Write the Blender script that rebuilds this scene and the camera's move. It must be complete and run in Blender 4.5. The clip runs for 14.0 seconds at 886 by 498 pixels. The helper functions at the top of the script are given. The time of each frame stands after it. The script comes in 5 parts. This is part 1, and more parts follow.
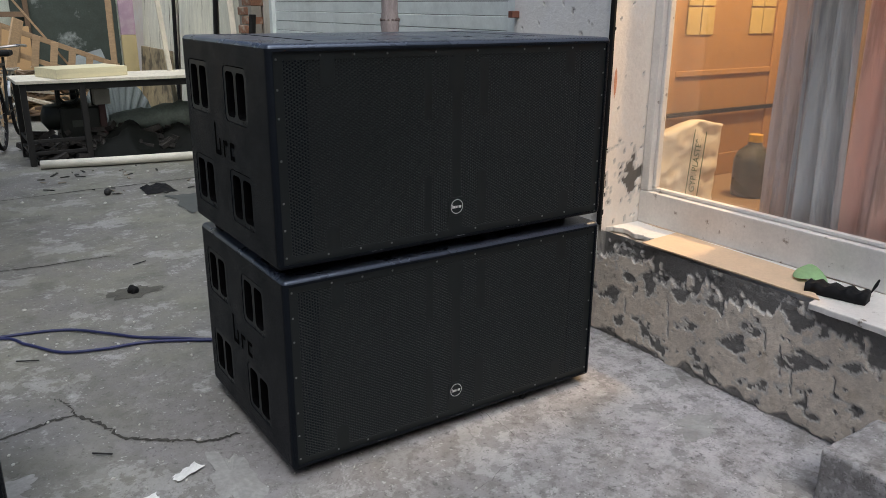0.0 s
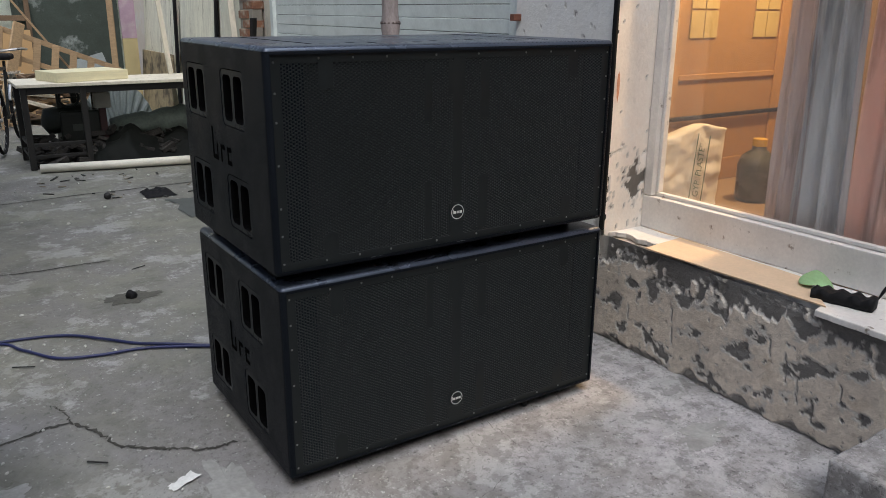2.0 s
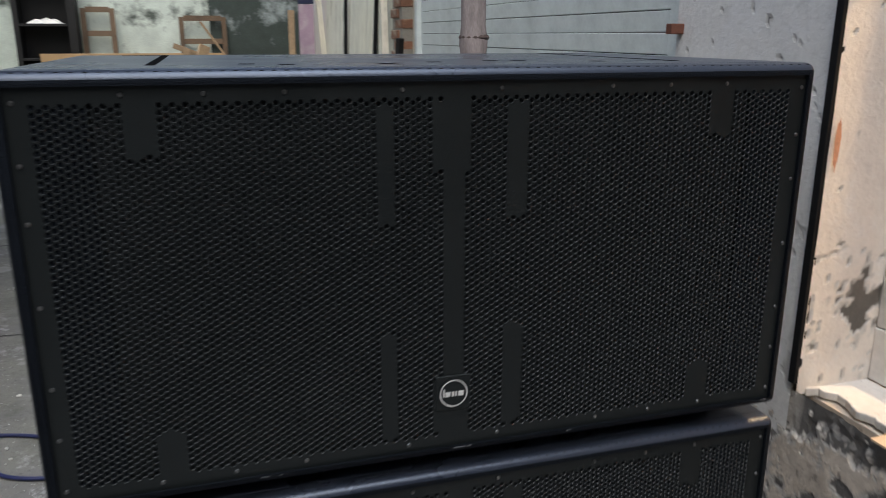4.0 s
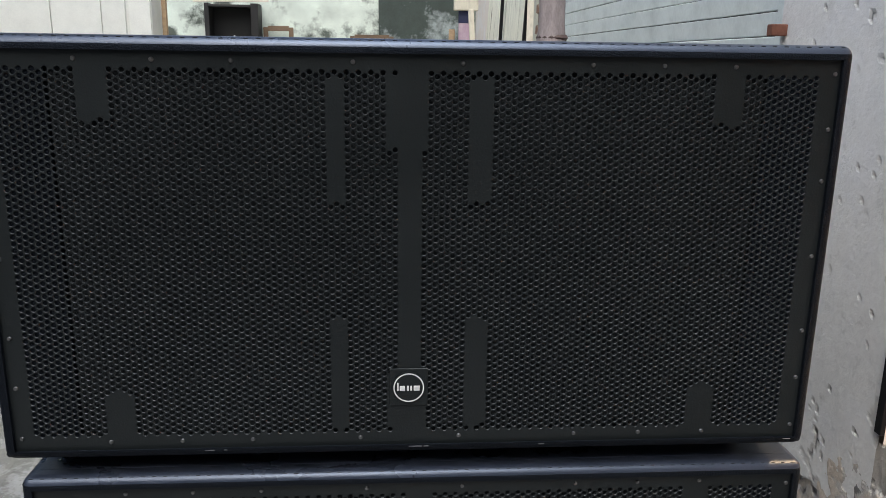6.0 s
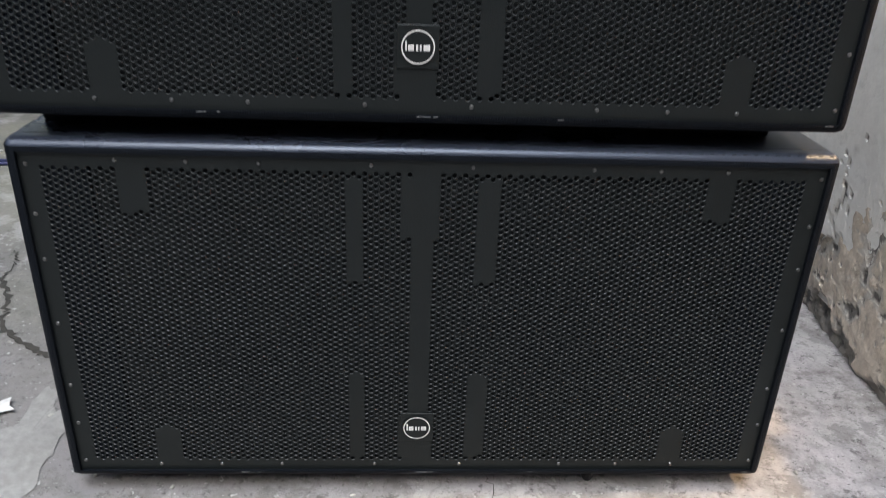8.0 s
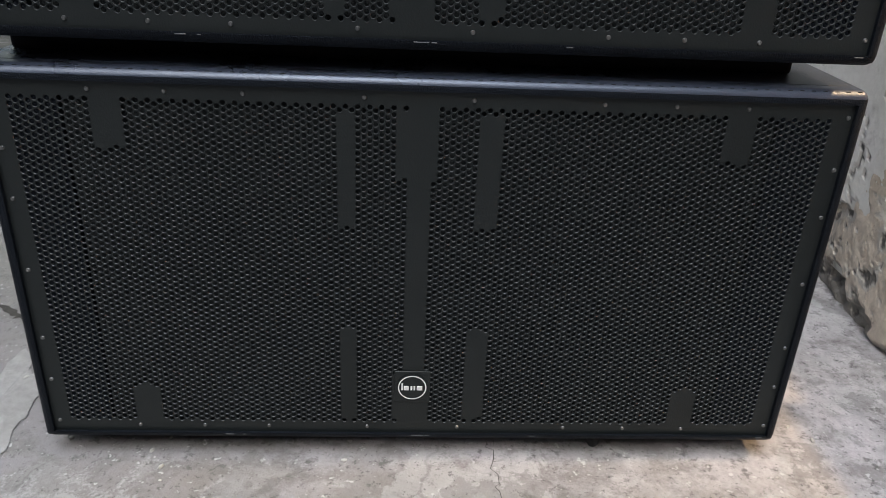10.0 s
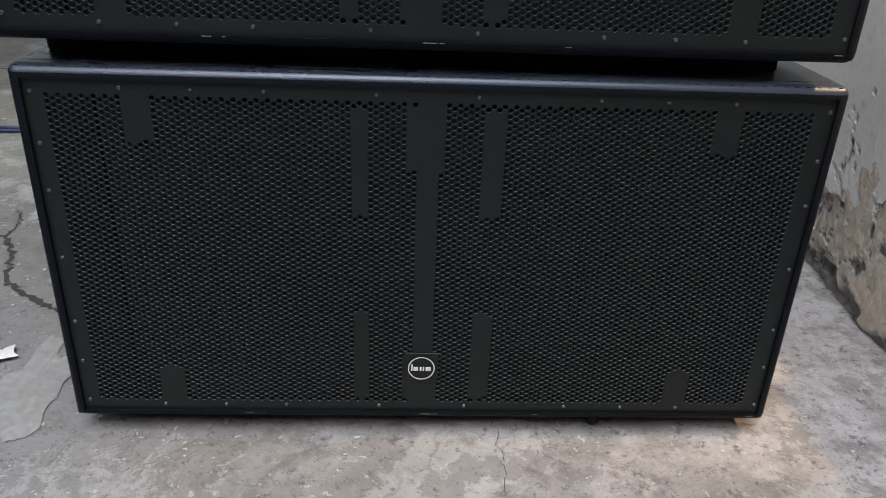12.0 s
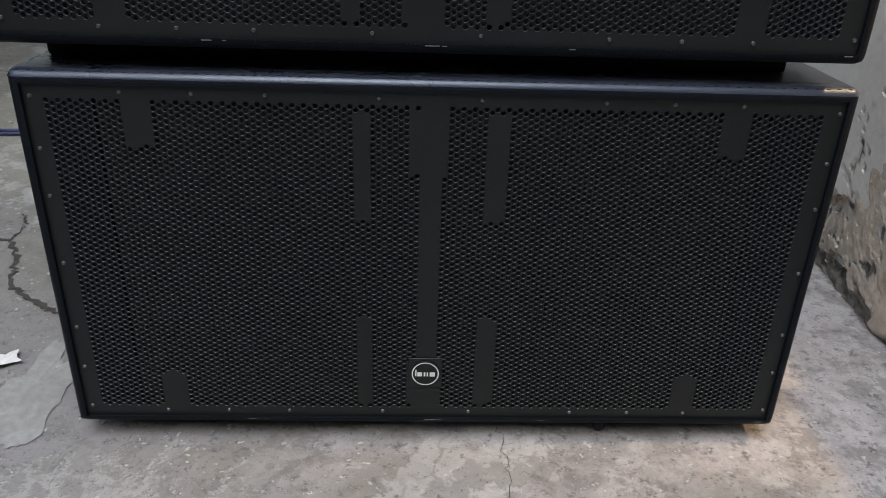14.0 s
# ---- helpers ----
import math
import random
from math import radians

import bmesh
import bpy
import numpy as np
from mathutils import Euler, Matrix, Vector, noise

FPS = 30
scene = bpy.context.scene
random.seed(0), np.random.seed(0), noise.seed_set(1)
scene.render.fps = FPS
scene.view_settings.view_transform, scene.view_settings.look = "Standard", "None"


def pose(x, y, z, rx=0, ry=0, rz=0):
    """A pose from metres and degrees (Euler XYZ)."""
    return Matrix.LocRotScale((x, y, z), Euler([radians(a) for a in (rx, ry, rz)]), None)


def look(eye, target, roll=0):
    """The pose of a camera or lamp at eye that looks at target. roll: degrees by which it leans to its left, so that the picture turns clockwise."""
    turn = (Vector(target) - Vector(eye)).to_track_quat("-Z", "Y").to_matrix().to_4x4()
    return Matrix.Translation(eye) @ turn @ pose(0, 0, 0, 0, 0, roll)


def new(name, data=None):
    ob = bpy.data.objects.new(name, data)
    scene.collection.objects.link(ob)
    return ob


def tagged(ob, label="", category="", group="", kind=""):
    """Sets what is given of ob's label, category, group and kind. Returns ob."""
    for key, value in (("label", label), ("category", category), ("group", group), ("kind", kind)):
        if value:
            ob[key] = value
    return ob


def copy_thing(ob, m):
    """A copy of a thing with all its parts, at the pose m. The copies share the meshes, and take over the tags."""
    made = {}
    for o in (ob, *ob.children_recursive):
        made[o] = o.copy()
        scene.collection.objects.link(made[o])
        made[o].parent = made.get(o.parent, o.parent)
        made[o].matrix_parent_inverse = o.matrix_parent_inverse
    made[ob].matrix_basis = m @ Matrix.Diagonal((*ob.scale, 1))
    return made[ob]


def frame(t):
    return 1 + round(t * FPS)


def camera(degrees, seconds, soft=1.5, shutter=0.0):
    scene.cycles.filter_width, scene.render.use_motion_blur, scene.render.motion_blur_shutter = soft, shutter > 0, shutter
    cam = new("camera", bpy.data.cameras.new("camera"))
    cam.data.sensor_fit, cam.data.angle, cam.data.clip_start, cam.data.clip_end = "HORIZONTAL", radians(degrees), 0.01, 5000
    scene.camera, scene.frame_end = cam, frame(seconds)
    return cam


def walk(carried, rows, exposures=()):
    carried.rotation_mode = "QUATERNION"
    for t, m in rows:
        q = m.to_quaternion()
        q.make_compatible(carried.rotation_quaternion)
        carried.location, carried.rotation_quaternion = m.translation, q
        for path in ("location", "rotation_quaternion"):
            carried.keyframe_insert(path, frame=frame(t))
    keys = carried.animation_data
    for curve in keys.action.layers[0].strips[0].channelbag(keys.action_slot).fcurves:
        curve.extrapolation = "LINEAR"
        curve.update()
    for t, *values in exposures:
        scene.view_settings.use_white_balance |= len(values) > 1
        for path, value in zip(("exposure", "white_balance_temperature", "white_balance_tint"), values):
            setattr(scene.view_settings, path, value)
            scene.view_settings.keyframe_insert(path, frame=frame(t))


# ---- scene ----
cam = camera(59.6, 14.0, soft=0.8, shutter=0.4)
PATH = [
    (0, (-0.754, -1.928, 1.372), (0.303, -0.339, 0.774), 0.4),
    (0.5, (-0.748, -1.928, 1.376), (0.311, -0.34, 0.779), 0.5),
    (1, (-0.745, -1.93, 1.369), (0.313, -0.34, 0.774), 0.6),
    (1.5, (-0.743, -1.926, 1.373), (0.308, -0.333, 0.776), 0.6),
    (2, (-0.73, -1.901, 1.368), (0.324, -0.307, 0.779), 0.4),
    (2.5, (-0.624, -1.708, 1.369), (0.433, -0.113, 0.787), -0.1),
    (3, (-0.386, -1.444, 1.364), (0.599, 0.197, 0.783), -0.6),
    (3.5, (-0.061, -1.235, 1.337), (0.716, 0.516, 0.763), -0.5),
    (4, (0.233, -1.064, 1.321), (0.797, 0.78, 0.788), 0.1),
    (4.2, (0.335, -1.038, 1.312), (0.802, 0.838, 0.797), 0.2),
    (6.3, (0.547, -1.083, 1.252), (0.679, 0.855, 0.775), 0.9),
    (6.5, (0.544, -1.088, 1.253), (0.672, 0.849, 0.77), 1.0),
    (7, (0.544, -1.09, 1.244), (0.665, 0.828, 0.692), 1.3),
    (7.5, (0.55, -1.089, 1.113), (0.66, 0.782, 0.414), 1.5),
    (8, (0.557, -1.059, 0.981), (0.662, 0.745, 0.123), 2.3),
    (8.5, (0.564, -1.027, 0.894), (0.672, 0.776, 0.035), 2.7),
    (11, (0.559, -1.019, 0.876), (0.669, 0.777, 0.002), 2.7),
    (11.5, (0.556, -1.036, 0.884), (0.666, 0.759, 0.008), 2.7),
    (12, (0.554, -1.094, 0.895), (0.653, 0.703, 0.024), 2.4),
    (12.5, (0.553, -1.088, 0.893), (0.64, 0.71, 0.021), 2.1),
    (13, (0.562, -1.086, 0.895), (0.644, 0.712, 0.023), 2.0),
    (13.5, (0.56, -1.083, 0.898), (0.64, 0.714, 0.024), 2.0),
    (14, (0.561, -1.079, 0.896), (0.64, 0.719, 0.024), 2.0),
]
walk(cam, [(t, look(eye, target, roll)) for t, eye, target, roll in PATH], [(t, stops, 5850, 5) for t, stops in ((0, -0.24), (2.3, -0.24), (3.0, -0.36), (3.5, -0.46), (4.2, -0.18), (6.3, 0.25), (7.0, 0.3), (7.5, 0.42), (8.5, 0.36), (11.0, 0.29), (12.5, -0.0), (14, -0.02))])

# ---- world and light ----
world = bpy.data.worlds.new("world")
scene.world = world
world.use_nodes = True
wn = world.node_tree
sky = wn.nodes.new("ShaderNodeTexSky")
sky.sky_type, sky.sun_disc = "NISHITA", False
sky.sun_elevation, sky.sun_rotation = radians(52), radians(200)
sky.air_density, sky.dust_density = 0.8, 6.0
bgd = wn.nodes["Background"]
bgd.inputs["Strength"].default_value = 0.15
wn.links.new(sky.outputs[0], bgd.inputs["Color"])
sun = new("sun", bpy.data.lights.new("sun", "SUN"))
sun.data.energy, sun.data.angle, sun.data.color = 2.0, radians(40), (1.0, 0.97, 0.985)
sun.matrix_world = look((0.1, -1.2, 5.0), (0, 0, 0))
lamp = new("room_lamp", bpy.data.lights.new("room_lamp", "POINT"))
lamp.data.shadow_soft_size, lamp.data.energy, lamp.data.color = 0.06, 195, (1.0, 0.63, 0.31)
lamp.matrix_world = pose(2.8, 0.0, 2.42)
scene.view_settings.exposure = 0.0


# ---- materials ----
def mat(name, color, rough=0.6, metal=0.0, vary=0.15, scale=6.0, bump=0.2, grain=80.0, second=None, mask=(0.45, 0.6), mscale=3.0, stretch=(1, 1, 1), spec=0.5, tint=(1, 1, 1)):
    """A procedural surface: a base colour varied at two scales, an optional second colour in patches, fine relief."""
    m = bpy.data.materials.new(name)
    m.use_nodes = True
    t = m.node_tree
    b = t.nodes["Principled BSDF"]
    b.inputs["Roughness"].default_value, b.inputs["Metallic"].default_value = rough, metal
    b.inputs["Specular IOR Level"].default_value = spec
    b.inputs["Specular Tint"].default_value = (*tint, 1)
    co = t.nodes.new("ShaderNodeTexCoord")
    mp = t.nodes.new("ShaderNodeMapping")
    mp.inputs["Scale"].default_value = stretch
    t.links.new(co.outputs["Object"], mp.inputs[0])

    def nz(s, d=6.0, r=0.6):
        n = t.nodes.new("ShaderNodeTexNoise")
        n.inputs["Scale"].default_value, n.inputs["Detail"].default_value, n.inputs["Roughness"].default_value = s, d, r
        t.links.new(mp.outputs[0], n.inputs["Vector"])
        return n.outputs["Fac"]

    def ramp(src, lo, hi, a, c):
        r = t.nodes.new("ShaderNodeMapRange")
        for k, v in zip(("From Min", "From Max", "To Min", "To Max"), (lo, hi, a, c)):
            r.inputs[k].default_value = v
        t.links.new(src, r.inputs["Value"])
        return r.outputs[0]

    def mul(a, c):
        n = t.nodes.new("ShaderNodeMath")
        n.operation = "MULTIPLY"
        t.links.new(a, n.inputs[0]), t.links.new(c, n.inputs[1])
        return n.outputs[0]

    big, fine = nz(scale), nz(grain, 4.0)
    ob = t.nodes.new("ShaderNodeObjectInfo")
    f = mul(ramp(big, 0.25, 0.75, 1 - vary, 1 + vary), ramp(fine, 0.25, 0.75, 1 - vary * 0.7, 1 + vary * 0.7))
    f = mul(f, ramp(ob.outputs["Random"], 0, 1, 1 - vary * 0.5, 1 + vary * 0.5))
    col = t.nodes.new("ShaderNodeRGB")
    col.outputs[0].default_value = (*color, 1)
    src = col.outputs[0]
    if second:
        mx = t.nodes.new("ShaderNodeMix")
        mx.data_type = "RGBA"
        t.links.new(ramp(nz(mscale, 9.0, 0.65), mask[0], mask[1], 0, 1), mx.inputs["Factor"])
        t.links.new(src, mx.inputs["A"])
        mx.inputs["B"].default_value = (*second, 1)
        src = mx.outputs["Result"]
    sc = t.nodes.new("ShaderNodeVectorMath")
    sc.operation = "SCALE"
    t.links.new(src, sc.inputs[0]), t.links.new(f, sc.inputs["Scale"])
    t.links.new(sc.outputs[0], b.inputs["Base Color"])
    t.links.new(ramp(big, 0.3, 0.7, max(rough - 0.08, 0.02), min(rough + 0.08, 1)), b.inputs["Roughness"])
    if bump:
        bp = t.nodes.new("ShaderNodeBump")
        bp.inputs["Strength"].default_value, bp.inputs["Distance"].default_value = bump, 0.004
        t.links.new(fine, bp.inputs["Height"])
        t.links.new(bp.outputs[0], b.inputs["Normal"])
    return m


def peel_mat(name, skin, bare, attribute="peel", grain=60.0, dirt=(0.09, 0.085, 0.075), grime=0.8, speck=0.6, vary=0.2, rim_gain=1.6, relief=0.25):
    """Painted plaster with a bare layer wherever the mesh's peel attribute says that the skin has come off."""
    m = mat(name, skin, 0.85, vary=vary, scale=9.0, bump=0.6, grain=grain, second=tuple(c * grime for c in skin), mask=(0.54, 0.68), mscale=9.0)
    t = m.node_tree
    b = t.nodes["Principled BSDF"]
    old = b.inputs["Base Color"].links[0].from_socket
    tc = t.nodes.new("ShaderNodeTexCoord")
    for sc_, lo, hi, amt, tone in ((3.2, 0.5, 0.62, 0.55, [min(0.85, c * 1.35) for c in skin]), (24.0, 0.6, 0.68, speck, [c * 0.45 for c in skin]), (7.0, 0.56, 0.66, (1 - grime), [c * f for c, f in zip(skin, (0.7, 0.62, 0.5))])):
        nn = t.nodes.new("ShaderNodeTexNoise")
        nn.inputs["Scale"].default_value, nn.inputs["Detail"].default_value, nn.inputs["Roughness"].default_value = sc_, 8.0, 0.65
        t.links.new(tc.outputs["Object"], nn.inputs["Vector"])
        rg = t.nodes.new("ShaderNodeMapRange")
        rg.inputs["From Min"].default_value, rg.inputs["From Max"].default_value, rg.inputs["To Max"].default_value = lo, hi, amt
        t.links.new(nn.outputs["Fac"], rg.inputs["Value"])
        lay = t.nodes.new("ShaderNodeMix")
        lay.data_type = "RGBA"
        t.links.new(rg.outputs[0], lay.inputs["Factor"]), t.links.new(old, lay.inputs["A"])
        lay.inputs["B"].default_value = (*tone, 1)
        old = lay.outputs["Result"]
    at = t.nodes.new("ShaderNodeAttribute")
    at.attribute_name = attribute
    n = t.nodes.new("ShaderNodeTexNoise")
    n.inputs["Scale"].default_value, n.inputs["Detail"].default_value, n.inputs["Roughness"].default_value = 18, 10, 0.75
    co = t.nodes.new("ShaderNodeTexCoord")
    t.links.new(co.outputs["Object"], n.inputs["Vector"])
    bare_mix = t.nodes.new("ShaderNodeMix")
    bare_mix.data_type = "RGBA"
    t.links.new(n.outputs["Fac"], bare_mix.inputs["Factor"])
    bare_mix.inputs["A"].default_value, bare_mix.inputs["B"].default_value = (*dirt, 1), (*bare, 1)
    mx = t.nodes.new("ShaderNodeMix")
    mx.data_type = "RGBA"
    t.links.new(at.outputs["Fac"], mx.inputs["Factor"])
    t.links.new(old, mx.inputs["A"]), t.links.new(bare_mix.outputs["Result"], mx.inputs["B"])
    # pale lime shows along the broken edge
    tri = t.nodes.new("ShaderNodeMath")
    tri.operation = "PINGPONG"
    tri.inputs[1].default_value = 0.5
    t.links.new(at.outputs["Fac"], tri.inputs[0])
    rim = t.nodes.new("ShaderNodeMix")
    rim.data_type = "RGBA"
    gain = t.nodes.new("ShaderNodeMath")
    gain.operation = "MULTIPLY"
    gain.inputs[1].default_value = rim_gain
    t.links.new(tri.outputs[0], gain.inputs[0])
    t.links.new(gain.outputs[0], rim.inputs["Factor"])
    t.links.new(mx.outputs["Result"], rim.inputs["A"])
    rim.inputs["B"].default_value = (0.68, 0.66, 0.62, 1)
    coarse = t.nodes.new("ShaderNodeBump")
    coarse.inputs["Strength"].default_value, coarse.inputs["Distance"].default_value = relief, 0.012
    t.links.new(n.outputs["Fac"], coarse.inputs["Height"])
    t.links.new(b.inputs["Normal"].links[0].from_socket, coarse.inputs["Normal"])
    t.links.new(coarse.outputs[0], b.inputs["Normal"])
    t.links.new(rim.outputs["Result"], b.inputs["Base Color"])
    return m


def concrete_mat(name):
    """Two pours of old concrete with damp stains, pitting, scuffs, pale spatter and hairline cracks, the left side also
    darkened for fading light.
    """
    m = mat(name, (0.44, 0.42, 0.425), 0.85, vary=0.28, scale=3.0, bump=0.0, grain=90)
    t = m.node_tree
    b = t.nodes["Principled BSDF"]
    src = b.inputs["Base Color"].links[0].from_socket
    co = t.nodes.new("ShaderNodeTexCoord")

    def nz(s, d=8.0, r=0.62):
        n = t.nodes.new("ShaderNodeTexNoise")
        n.inputs["Scale"].default_value, n.inputs["Detail"].default_value, n.inputs["Roughness"].default_value = s, d, r
        t.links.new(co.outputs["Object"], n.inputs["Vector"])
        return n.outputs["Fac"]

    def fade(src_, lo, hi, top=1.0):
        r = t.nodes.new("ShaderNodeMapRange")
        r.inputs["From Min"].default_value, r.inputs["From Max"].default_value, r.inputs["To Max"].default_value = lo, hi, top
        t.links.new(src_, r.inputs["Value"])
        return r.outputs[0]

    def over(under, fac, color):
        mx = t.nodes.new("ShaderNodeMix")
        mx.data_type = "RGBA"
        t.links.new(fac, mx.inputs["Factor"]), t.links.new(under, mx.inputs["A"])
        mx.inputs["B"].default_value = (*color, 1)
        return mx.outputs["Result"]

    sep = t.nodes.new("ShaderNodeSeparateXYZ")
    t.links.new(co.outputs["Object"], sep.inputs[0])
    add = t.nodes.new("ShaderNodeMath")
    add.operation = "ADD"
    lean = t.nodes.new("ShaderNodeMath")
    lean.operation = "MULTIPLY_ADD"
    lean.inputs[1].default_value = -0.55
    t.links.new(sep.outputs["X"], lean.inputs[0]), t.links.new(sep.outputs["Y"], lean.inputs[2])
    t.links.new(lean.outputs[0], add.inputs[0]), t.links.new(fade(nz(1.6), 0, 1, 1.4), add.inputs[1])
    # Older greenish pour, its tone lowered further for light fading to the left.
    src = over(src, fade(add.outputs[0], 0.6, 1.9, 0.9), (0.14, 0.141, 0.112))
    src = over(src, fade(nz(2.8, 10.0, 0.7), 0.5, 0.62, 0.5), (0.2, 0.183, 0.16))
    # Darker left floor: worn concrete plus the cabinets' contact shade, in colour.
    dim_side = t.nodes.new("ShaderNodeMath")
    dim_side.operation = "SUBTRACT"
    t.links.new(fade(nz(1.3, 10.0, 0.66), 0, 1, 1.6), dim_side.inputs[0]), t.links.new(sep.outputs["X"], dim_side.inputs[1])
    src = over(src, fade(dim_side.outputs[0], -0.05, 0.5, 0.72), (0.19, 0.182, 0.178))
    at = t.nodes.new("ShaderNodeAttribute")
    at.attribute_name = "peel"
    src = over(src, fade(at.outputs["Fac"], 0.0, 1.0, 0.55), (0.25, 0.24, 0.24))
    src = over(src, fade(nz(1.5), 0.48, 0.66, 0.4), (0.22, 0.213, 0.19))
    src = over(src, fade(nz(5.5, 10.0, 0.72), 0.52, 0.64, 0.5), (0.2, 0.19, 0.17))
    src = over(src, fade(nz(15.0, 8.0, 0.7), 0.5, 0.6, 0.6), (0.17, 0.163, 0.15))
    src = over(src, fade(nz(9.0, 10.0, 0.7), 0.58, 0.64, 0.45), (0.5, 0.495, 0.48))
    src = over(src, fade(nz(38.0, 5.0, 0.7), 0.57, 0.66, 0.75), (0.1, 0.097, 0.09))
    src = over(src, fade(nz(60.0, 3.0), 0.64, 0.7, 0.7), (0.6, 0.6, 0.58))
    src = over(src, fade(nz(2.3, 13.0, 0.72), 0.545, 0.565, 0.45), (0.47, 0.465, 0.455))
    src = over(src, fade(nz(4.4, 13.0, 0.74), 0.55, 0.575, 0.5), (0.15, 0.145, 0.135))
    src = over(src, fade(nz(110.0, 4.0, 0.7), 0.6, 0.66, 0.7), (0.09, 0.088, 0.082))
    green = over(src, fade(nz(1.7, 12.0, 0.68), 0.42, 0.62, 0.75), (0.22, 0.22, 0.165))
    green = over(green, fade(nz(3.6, 12.0, 0.7), 0.5, 0.62, 0.6), (0.1, 0.099, 0.078))
    pour = t.nodes.new("ShaderNodeMix")
    pour.data_type = "RGBA"
    t.links.new(fade(add.outputs[0], 0.7, 2.0, 0.8), pour.inputs["Factor"])
    t.links.new(src, pour.inputs["A"]), t.links.new(green, pour.inputs["B"])
    src = pour.outputs["Result"]
    vo = t.nodes.new("ShaderNodeTexVoronoi")
    vo.feature = "DISTANCE_TO_EDGE"
    vo.inputs["Scale"].default_value = 1.1
    wob = t.nodes.new("ShaderNodeVectorMath")
    wob.operation = "MULTIPLY_ADD"
    wn_ = t.nodes.new("ShaderNodeTexNoise")
    wn_.inputs["Scale"].default_value, wn_.inputs["Detail"].default_value = 4.0, 6.0
    t.links.new(co.outputs["Object"], wn_.inputs["Vector"])
    t.links.new(wn_.outputs["Color"], wob.inputs[0])
    wob.inputs[1].default_value = (0.35, 0.35, 0.0)
    t.links.new(co.outputs["Object"], wob.inputs[2])
    t.links.new(wob.outputs[0], vo.inputs["Vector"])
    hair = t.nodes.new("ShaderNodeMath")
    hair.operation = "MULTIPLY"
    t.links.new(fade(vo.outputs["Distance"], 0.004, 0.0, 0.35), hair.inputs[0]), t.links.new(fade(nz(2.2), 0.5, 0.6), hair.inputs[1])
    src = over(src, hair.outputs[0], (0.07, 0.066, 0.06))
    t.links.new(src, b.inputs["Base Color"])
    bp = t.nodes.new("ShaderNodeBump")
    bp.inputs["Strength"].default_value, bp.inputs["Distance"].default_value = 0.9, 0.008
    t.links.new(nz(28.0, 10.0, 0.7), bp.inputs["Height"])
    t.links.new(bp.outputs[0], b.inputs["Normal"])
    return m


# The bluish specular tint puts the sky's colour into the black paints.
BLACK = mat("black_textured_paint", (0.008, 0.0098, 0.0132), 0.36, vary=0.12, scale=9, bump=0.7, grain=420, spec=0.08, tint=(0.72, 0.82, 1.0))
BLACK_METAL = mat("black_steel", (0.0108, 0.013, 0.0134), 0.42, vary=0.1, scale=5, bump=0.1, grain=300, spec=0.34, tint=(0.95, 1.0, 0.99))
# Lighter steel for the hole rims: the light they catch, put in colour.
RIM_GLINT = mat("lit_steel_rim", (0.0135, 0.0158, 0.0172), 0.4, vary=0.3, scale=5, bump=0, spec=0.5)
BACKING = mat("charcoal_backing", (0.028, 0.031, 0.033), 0.9, bump=0.4, grain=300, spec=0.1)
# Paler, bluer copy of the black paint: sky sheen painted on the tops.
TOP_SHEEN = mat("sky_sheen_black_paint", (0.034, 0.041, 0.06), 0.3, vary=0.1, scale=3, bump=0.15, grain=420, spec=0.9, tint=(0.72, 0.82, 1.0))
HANDLE = mat("black_moulding", (0.0065, 0.008, 0.0105), 0.3, vary=0.1, bump=0.1, grain=300, spec=0.1, tint=(0.72, 0.82, 1.0))
# Near-black for slots, grooves and marks whose shade is painted on.
RECESS_SHADE = mat("recess_shade_black", (0.003, 0.003, 0.0033), 0.95, bump=0.4, grain=300, spec=0.03)
SCREW = mat("zinc_screw", (0.22, 0.22, 0.215), 0.35, 0.9, bump=0)
SCUFF = mat("bare_scuff", (0.11, 0.115, 0.12), 0.6, bump=0)
WHITE_INK = mat("white_badge", (0.75, 0.75, 0.73), 0.5, bump=0)
CONCRETE = concrete_mat("old_concrete")
DIRT = mat("dark_dirt", (0.045, 0.042, 0.036), 0.95, vary=0.3, bump=0.6, grain=90)
PLASTER = peel_mat("peeling_plaster", (0.6, 0.53, 0.445), (0.26, 0.248, 0.235), grime=0.62, speck=0.8, dirt=(0.085, 0.08, 0.072), rim_gain=0.9, relief=0.8)
OLD_WHITE = peel_mat("old_white_paint", (0.84, 0.83, 0.8), (0.2, 0.2, 0.19), grime=0.92, speck=0.2, vary=0.07)
CREAM = peel_mat("cream_paint", (0.83, 0.765, 0.69), (0.2, 0.18, 0.16), grime=0.94, speck=0.1, vary=0.06)
FRAME_WHITE = mat("worn_white_frame", (0.75, 0.725, 0.69), 0.5, vary=0.1, bump=0.15, second=(0.24, 0.2, 0.16), mask=(0.62, 0.7), mscale=19)
SHUTTER = mat("grey_shutter_paint", (0.8, 0.86, 0.84), 0.45, vary=0.08, bump=0.1, second=(0.66, 0.72, 0.7), mask=(0.5, 0.7), mscale=4)
WOOD = mat("raw_wood", (0.4, 0.28, 0.16), 0.7, vary=0.25, scale=8, bump=0.3, grain=60, stretch=(1, 6, 6))
PALE_WOOD = mat("pale_board", (0.7, 0.65, 0.53), 0.7, vary=0.12, scale=6, bump=0.2, grain=60, stretch=(6, 6, 1), second=(0.4, 0.35, 0.26), mask=(0.56, 0.74), mscale=2)
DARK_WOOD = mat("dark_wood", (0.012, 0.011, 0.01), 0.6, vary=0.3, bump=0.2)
PLY = mat("tan_plywood", (0.5, 0.33, 0.16), 0.6, vary=0.1, scale=3, bump=0.1)
